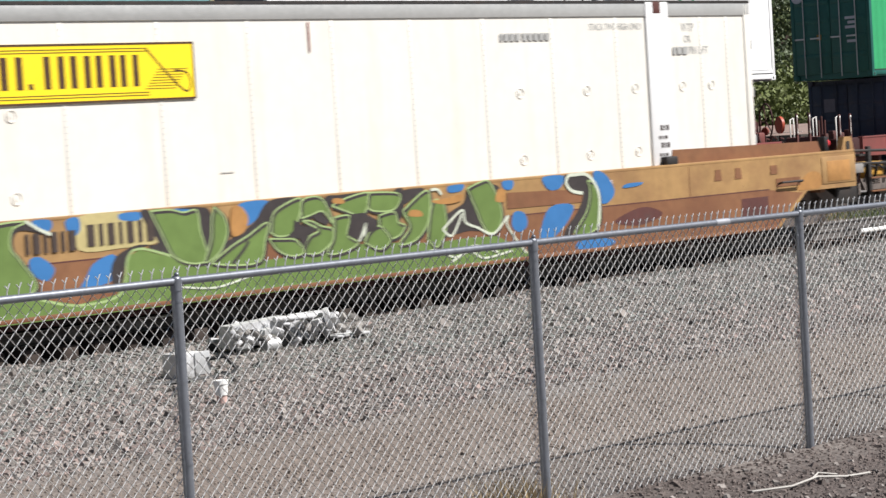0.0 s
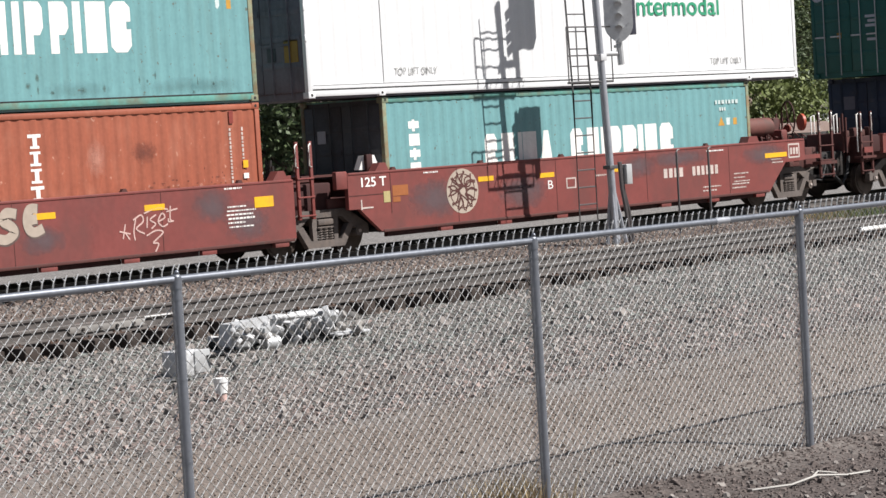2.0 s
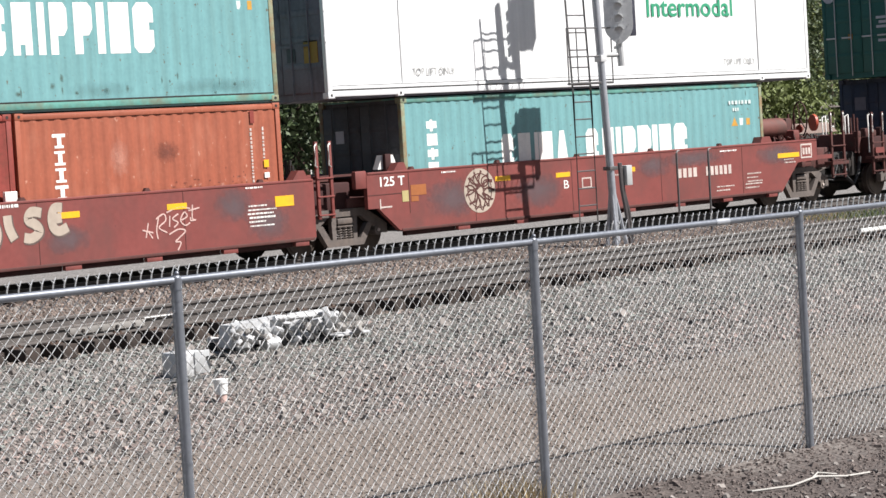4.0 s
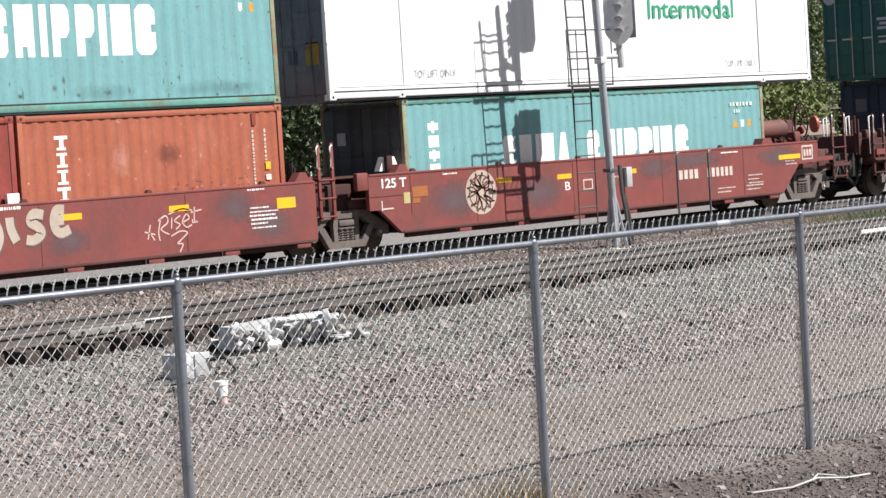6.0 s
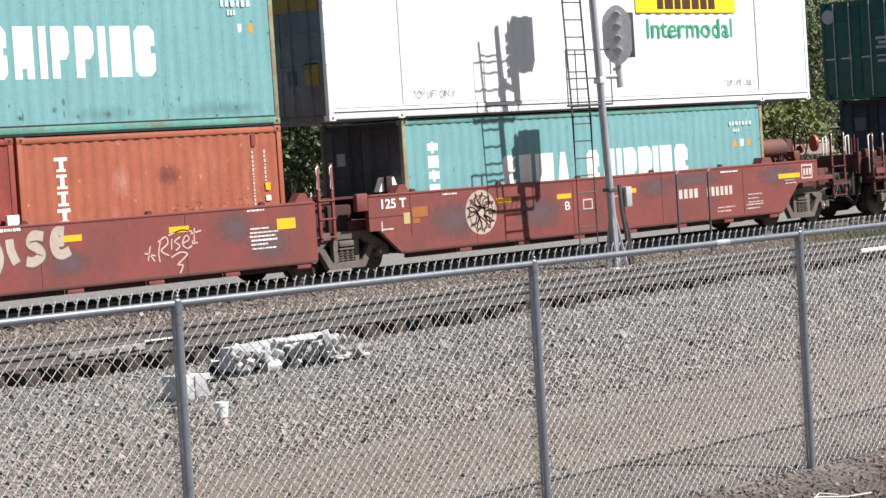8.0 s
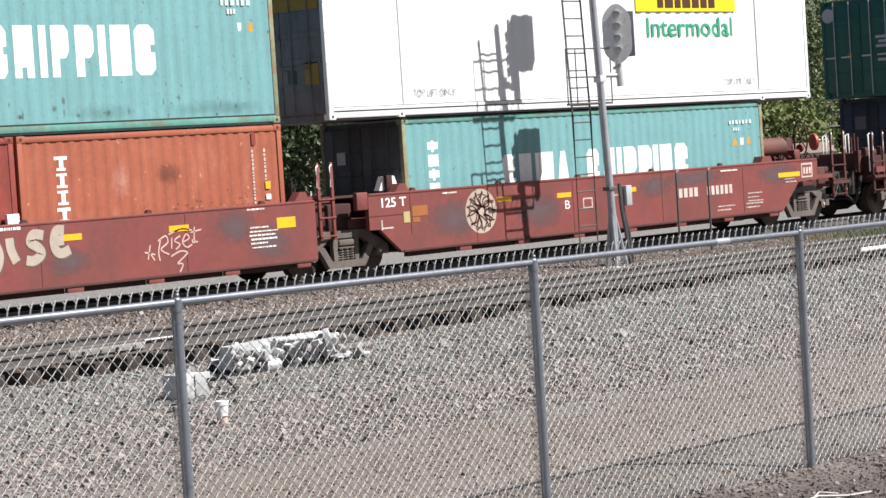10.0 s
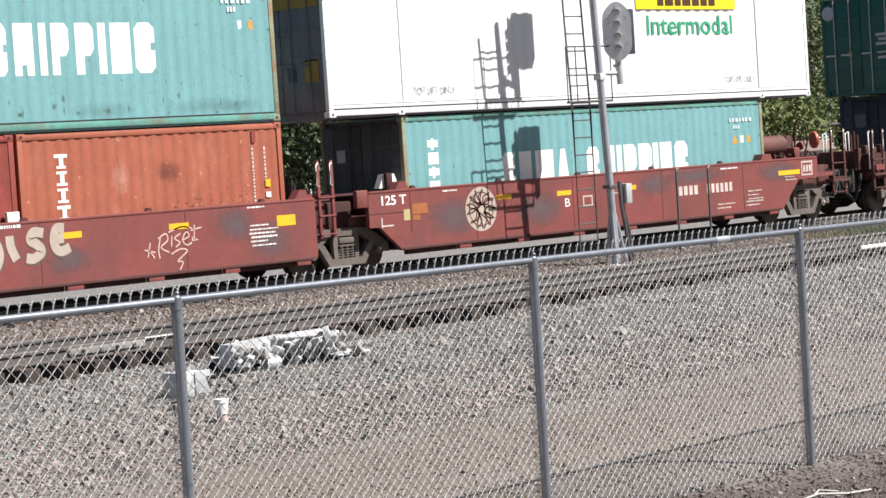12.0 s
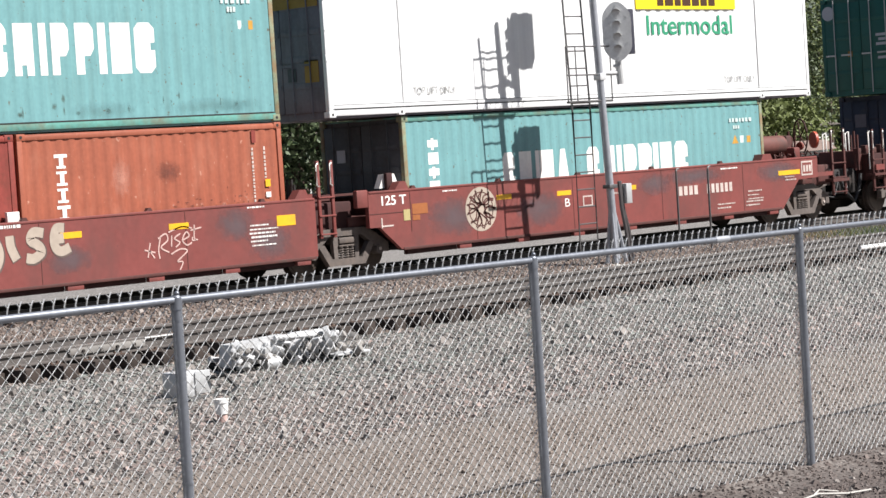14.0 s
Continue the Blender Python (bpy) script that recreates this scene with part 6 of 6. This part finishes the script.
# ---- lineside clutter ----
def build_clutter():
    rng = random.Random(11)
    # silver painted signal hardware heaped beside the track
    p = thing("scrap_pile", "heap of silver-painted signal castings and brackets beside the track", "scrap pile", (18.02, 21.55, -0.48))
    part("frame", prism([(0, 0.1), (0.5, 0.1), (0.55, 0.28), (1.1, 0.34), (1.0, 0.42), (0.04, 0.38)], -0.05, 0.2), "silver", p, "silver painted casting")
    part("slot", box(0.1, 0.38, -0.06, -0.045, 0.25, 0.31), "black", p)
    part("slot", box(0.1, 0.38, -0.06, -0.045, 0.15, 0.2), "black", p)
    for k in range(80):
        x, y, z = rng.uniform(-0.05, 2.1), rng.uniform(-0.32, 0.4), rng.uniform(0.06, 0.42)
        b = box(-rng.uniform(.03, .11), rng.uniform(.03, .12), -.035, .035, -rng.uniform(.015, .06), rng.uniform(.015, .06), 0.008)
        o = part("bracket", b, ("silver", "hood", "hose", "dusty_steel", "silver")[k % 5], p)
        o.matrix_basis = pose(x, y, z * 0.8, rng.uniform(-40, 40), rng.uniform(-40, 40), rng.uniform(0, 180))
    for k in range(8):
        x = rng.uniform(0.1, 1.5)
        part("pipe", tube([(x, rng.uniform(-.2, .3), 0.1), (x + 0.25, rng.uniform(-.2, .3), 0.35), (x + 0.55, rng.uniform(-.2, .3), rng.uniform(.1, .36))], 0.025), "silver", p, "bent silver pipe")
    part("plate", box(1.15, 1.75, 0.1, 0.16, 0.1, 0.42, 0.01), "silver", p)
    part("plate", box(1.6, 2.3, -0.2, 0.1, 0.06, 0.09, 0.01), "silver", p)
    part("cylinder", rod((0.42, -0.2, 0.1), (0.62, -0.24, 0.1), 0.09, sides=16), "hood", p, "pale cylinder")
    part("flange", rod((1.5, -0.2, 0.3), (1.55, -0.25, 0.32), 0.17, sides=18), "silver", p)
    part("arm", rod((0.7, -0.1, 0.4), (1.8, -0.1, 0.36), 0.035), "silver", p)
    # small relay box and its cable
    q = thing("junction_box", "small dented grey metal junction box lying on ballast", "junction box", (16.12, 20.35, -0.5))
    part("case", box(0, 0.38, -0.15, 0.15, 0.0, 0.3, 0.02), "silver", q)
    part("lid", box(0.24, 0.47, -0.17, -0.15, 0.03, 0.3, 0.01), "hood", q, "pale lid hanging open")
    part("cable", tube([(0.42, -0.16, 0.2), (0.58, -0.3, 0.22), (0.64, -0.42, 0.08), (0.5, -0.5, 0.03), (0.2, -0.55, 0.03), (-0.3, -0.5, 0.03), (-0.75, -0.42, 0.03)], 0.026), "hose", q, "black cable looping onto the ballast")
    # cup-like plastic cap on a stub
    r = thing("pipe_stub", "white plastic cap on a pinkish pipe stub", "pipe", (14.915, 18.0, -0.54))
    part("stub", rod((0, 0, -0.05), (0, 0, 0.1), 0.055, sides=16), "spray_pink", r, "pinkish stub")
    b = rod((0, 0, 0.11), (0, 0, 0.25), 0.066, sides=18, r2=0.074)
    rod((0, 0, 0.225), (0, 0, 0.265), 0.08, b, 18)
    part("cap", b, "plastic_white", r, "white plastic cap")
    # white pipe by the track
    w = thing("marker_pipe", "white plastic pipe lying against the rail", "pipe", (34.45, 23.098, -0.145))
    part("tube", rod((0.0, 0, 0.045), (3.6, 0, 0.045), 0.045, sides=12), "plastic_white", w)
    # thin marker posts
    for x in (38.3, 39.42):
        k = thing("marker_post", "thin dark steel post beside the track", "post", (x, 30.3, -0.36), "marker posts")
        part("shaft", tube([(0, 0, 0), (0, 0, 1.76)], 0.024), "ladder", k)
        part("top_bend", tube([(0, 0, 1.76), (0.03, 0, 1.81), (0.1, 0, 1.81)], 0.02), "ladder", k)
    # pale branch on the near ground
    t = thing("fallen_branch", "pale dry branch lying on the dirt", "branch", (12.36, 9.18, -0.47))
    part("stem", tube([(0, 0.1, 0.02), (0.25, -0.06, 0.03), (0.55, -0.06, 0.05), (0.8, -0.14, 0.02), (1.0, -0.2, 0.02)], 0.009), "concrete", t)
    part("twig", tube([(0.5, -0.06, 0.05), (0.65, 0.0, 0.06), (0.85, -0.02, 0.02)], 0.006), "concrete", t)


def grass_tuft(name, label, at, mat, count, height, spread, seed):
    rng = random.Random(seed)
    verts, faces = [], []
    for _ in range(count):
        x, y = rng.gauss(0, spread), rng.gauss(0, spread)
        h, a, lean = height * rng.uniform(.4, 1.1), rng.uniform(0, 6.28), rng.uniform(0, .5) * height
        dx, dy = math.cos(a) * 0.006, math.sin(a) * 0.006
        b = len(verts)
        verts += [(x - dx, y - dy, 0), (x + dx, y + dy, 0), (x + math.sin(a) * lean, y + math.cos(a) * lean, h)]
        faces.append((b, b + 1, b + 2))
    me = bpy.data.meshes.new(name)
    me.from_pydata(verts, [], faces)
    me.materials.append(M[mat])
    ob = new(name, me)
    ob.location = at
    tagged(ob, label, "grass", kind="stuff")


# ---- far side ----
def tree(at, height, spread, mat, seed, clumps=70, leaves=55):
    rng = random.Random(seed)
    t = thing("tree", "leafy tree with olive and yellowing foliage beyond the tracks", "tree", at, "far trees")
    b = bmesh.new()
    tube([(0, 0, -0.2), (0.1, 0, height * 0.25), (-0.05, 0.1, height * 0.5), (0.1, 0, height * 0.8)], 0.16, b, 8)
    tips = []
    for k in range(9):
        a, z = k * 2.4, height * (0.25 + 0.06 * k)
        e = (math.cos(a) * spread * 0.7, math.sin(a) * spread * 0.7, z + height * 0.2)
        tube([(0, 0, z), (e[0] * 0.5, e[1] * 0.5, z + height * 0.08), e], 0.05, b, 6)
        tips.append(e)
    part("trunk", b, "bark", t)
    verts, faces = [], []
    for _ in range(clumps):
        e = rng.choice(tips)
        cx, cy, cz = e[0] + rng.gauss(0, spread * .35), e[1] + rng.gauss(0, spread * .35), e[2] + rng.gauss(0, height * .11)
        r = rng.uniform(.3, .8)
        for _ in range(leaves):
            x, y, z = cx + rng.gauss(0, r), cy + rng.gauss(0, r), cz + rng.gauss(0, r * .7)
            u = Vector((rng.gauss(0, 1), rng.gauss(0, 1), rng.gauss(0, 1))).normalized() * 0.13
            v = Vector((rng.gauss(0, 1), rng.gauss(0, 1), rng.gauss(0, 1))).normalized() * 0.08
            p = Vector((x, y, z))
            b0 = len(verts)
            verts += [p - u, p + v, p + u, p - v]
            faces.append((b0, b0 + 1, b0 + 2, b0 + 3))
    me = bpy.data.meshes.new("crown")
    me.from_pydata([tuple(v) for v in verts], [], faces)
    me.materials.append(M[mat])
    ob = new("crown", me)
    ob.parent = t


def house(at, w, d, h, wall, label, turn=0, cover="roof_tan"):
    g = thing("house", label, "house", at)
    g.rotation_euler = (0, 0, radians(turn))
    part("wall", box(0, w, 0, d, 0, h), wall, g)
    b = prism([(-0.4, h), (w + 0.4, h), (w / 2, h + 0.16 * w)], -0.4, d + 0.4)
    part("roof", b, cover, g, "low shingled gable roof")
    for k in range(3):
        x = w * (0.2 + 0.3 * k)
        n = part("window", box(x - 0.5, x + 0.5, -0.05, 0.02, 0.9, 2.0), "siding", g)
        part("pane", box(x - 0.43, x + 0.43, -0.07, -0.05, 0.97, 1.93), "glass", n)
    for k in range(2):
        y = d * (0.3 + 0.4 * k)
        n = part("window", box(-0.05, 0.02, y - 0.5, y + 0.5, 0.9, 2.0), "siding", g)
        part("pane", box(-0.07, -0.05, y - 0.43, y + 0.43, 0.97, 1.93), "glass", n)


def build_far_side():
    rows = ((66, 58, 9, "leaf_dry"), (72, 60, 11, "leaf"), (62, 50, 8, "leaf"), (90, 72, 12, "leaf"), (95, 70, 9, "leaf"), (103, 74, 12, "leaf_bright"), (107, 75, 14, "leaf_bright"), (111, 76, 13, "leaf_bright"), (100, 73, 10, "leaf"),
            (77.6, 56.0, 3.9, "leaf_bright"), (49.4, 54.8, 5.0, "leaf"), (61, 69, 10, "leaf_bright"), (64, 70, 9, "leaf"), (42, 58, 9, "leaf"))
    for k, (x, y, h, m) in enumerate(rows):
        tree((x, y, -0.6), h, h * 0.36, m, 20 + k, 110, 60)
    house((79.5, 60, -0.6), 5.8, 6, 2.7, "brick", "low brown house with a tan shingle roof", 4)
    house((85.6, 59.6, -0.6), 1.5, 3, 2.85, "siding", "narrow white clapboard shed", 4, "roof")
    house((51.0, 57, -0.6), 6.5, 5, 3.3, "brick", "dark brown house seen between the rail cars", 0, "roof")
    house((70, 49, -0.6), 2.4, 2.4, 1.9, "siding", "small pale shed beyond the tracks", 20)
    far_woods()
    rng = random.Random(8)
    for k in range(16):
        x = 42 + 3.6 * k
        y, size = 55 + 0.3 * k + rng.uniform(-1, 1), rng.uniform(1.2, 2.4)
        if not 46 < x < 54:
            bush((x, y, -0.6), size if x < 74 else min(size, 1.2), 60 + k)


def far_woods():
    rng = np.random.default_rng(31)
    n = 26000
    x, y = rng.uniform(20, 190, n), rng.uniform(84, 94, n)
    top = 6.5 + 2.5 * np.sin(x * 0.31) + 1.6 * np.sin(x * 0.83 + 1)
    z = -0.6 + top * rng.uniform(0, 1, n) ** 0.8
    c = np.stack([x, y, z], -1)
    u, v = rng.normal(size=(n, 3)), rng.normal(size=(n, 3))
    u = u / np.linalg.norm(u, axis=1)[:, None] * 0.55
    v = v / np.linalg.norm(v, axis=1)[:, None] * 0.38
    verts = np.stack([c - u, c + v, c + u, c - v], 1).reshape(-1, 3)
    me = bpy.data.meshes.new("far_woods")
    me.from_pydata(verts.tolist(), [], np.arange(4 * n).reshape(-1, 4).tolist())
    me.materials.append(M["leaf"])
    tagged(new("far_woods", me), "dense dark olive belt of far trees", "woods", kind="stuff")


def bush(at, size, seed):
    rng = random.Random(seed)
    t = thing("shrub", "low dusty green shrub beyond the tracks", "shrub", at, "far shrubs")
    b = bmesh.new()
    for k in range(6):
        a = k * 1.05
        tube([(0, 0, -0.1), (math.cos(a) * size * .25, math.sin(a) * size * .25, size * .5), (math.cos(a) * size * .5, math.sin(a) * size * .5, size * .9)], 0.025, b, 5)
    part("stems", b, "bark", t)
    verts, faces = [], []
    for _ in range(2200):
        p = Vector((rng.gauss(0, size * .5), rng.gauss(0, size * .5), abs(rng.gauss(size * .4, size * .3))))
        u = Vector((rng.gauss(0, 1), rng.gauss(0, 1), rng.gauss(0, 1))).normalized() * 0.09
        v = Vector((rng.gauss(0, 1), rng.gauss(0, 1), rng.gauss(0, 1))).normalized() * 0.06
        n = len(verts)
        verts += [tuple(p - u), tuple(p + v), tuple(p + u), tuple(p - v)]
        faces.append((n, n + 1, n + 2, n + 3))
    me = bpy.data.meshes.new("foliage")
    me.from_pydata(verts, [], faces)
    me.materials.append(M["leaf"])
    new("foliage", me).parent = t


build_ground()
build_track(NEAR_TRACK, 0, -5, 75, "single straight railway track on timber ties and ballast")
build_track(BACK_TRACK, BACK_RAIL, -5, 75, "straight railway track under the stopped train")
build_fence()
build_signal_mast()
BACK_SPINS, NEAR_SPINS = [], []
BACK = build_back_containers() + build_back_cars(BACK_SPINS)
NEAR = [build_near_car(NEAR_SPINS), build_near_container()]
build_clutter()
build_far_side()
grass_tuft("grass", "dry straw tuft at the fence foot", (10.98, 10.22, -0.44), "straw", 420, 0.26, 0.17, 1)
grass_tuft("grass", "green weeds between the tracks", (44.62, 29.61, -0.42), "grass", 1500, 0.26, 0.75, 2)
grass_tuft("grass", "dry straw weeds between the tracks", (43.9, 30.6, -0.46), "straw", 900, 0.24, 0.5, 3)
scatter_stones("ballast_stones", "stone_pink", "pinkish brown crushed ballast stones", 22000, 15.0, 23.1, 0.028, 11, lambda x, y: np.clip((y - 14.4) / 3.0, 0.15, 1) * np.clip(1.15 - (y - 17.5) / 2.4 + 0.3 * np.sin(x * 0.6), 0.08, 1))
scatter_stones("ballast_stones", "stone_green", "greenish grey crushed ballast stones", 26000, 16.5, 23.0, 0.028, 12, lambda x, y: np.clip((y - 18.2) / 1.6 + 0.35 * np.sin(x * 0.6 + 1.0), 0.05, 1))
scatter_stones("ballast_stones", "stone", "loose grey crushed ballast stones", 60000, 15.0, 23.1, 0.026, 1, lambda x, y: np.clip((y - 14.6) / 3.0, 0.15, 1))
scatter_stones("ballast_stones", "stone_brown", "brown dusty ballast between the ties", 12000, 22.7, 25.3, 0.036, 2)
scatter_stones("ballast_stones", "stone", "grey ballast between the two tracks", 5000, 25.2, 32.4, 0.04, 3)
scatter_stones("ballast_stones", "stone_dark", "brown dusty ballast between the two tracks", 40000, 25.2, 32.4, 0.036, 6)
scatter_stones("road_gravel", "road_stone", "small dusty gravel on the service road", 19000, 10.2, 18.0, 0.015, 4)
scatter_stones("ballast_stones", "stone", "larger grey ballast stones on the shoulder", 10000, 15.8, 22.5, 0.042, 7, lambda x, y: np.clip((y - 15.4) / 2.6, 0.1, 1) * np.clip(0.45 + 0.9 * np.sin(x * 0.9 + 1.3 * y) * np.sin(y * 1.7), 0.1, 1))
scatter_stones("road_gravel", "soil_stone", "dark pebbles and clods in the dirt by the fence", 11000, 7.5, 10.2, 0.016, 5)
scatter_stones("road_gravel", "stone", "scattered grey stones in the dirt by the fence", 700, 7.5, 10.2, 0.03, 8)


# ---- what moves ----
def motions():
    # the far train rolls to a stand
    roll = [(0.0, -1.47), (0.5, -1.22), (1.0, -0.99), (1.5, -0.75), (2.0, -0.56), (2.5, -0.385), (3.0, -0.245), (3.5, -0.125), (4.0, -0.045), (4.6, -0.005), (5.3, 0.0), (14.0, 0.0)]
    for ob in BACK:
        p = ob.location.copy()
        walk(ob, [(t, pose(p.x + s, p.y, p.z)) for t, s in roll])
    for w in BACK_SPINS:
        p = w.location.copy()
        walk(w, [(t, pose(p.x, p.y, p.z, 0, math.degrees(s / 0.42), 0)) for t, s in roll])
    # the near train leaves at a steady speed
    speed = -13.25
    for ob in NEAR:
        p = ob.location.copy()
        walk(ob, [(k * 0.5, pose(p.x + speed * k * 0.5, p.y, p.z)) for k in range(29)])
    turn = math.degrees(speed / 0.42 / FPS)
    for w in NEAR_SPINS:
        p = w.location.copy()
        walk(w, [(k / FPS, pose(p.x, p.y, p.z, 0, turn * k, 0)) for k in range(14 * FPS + 1)])


motions()
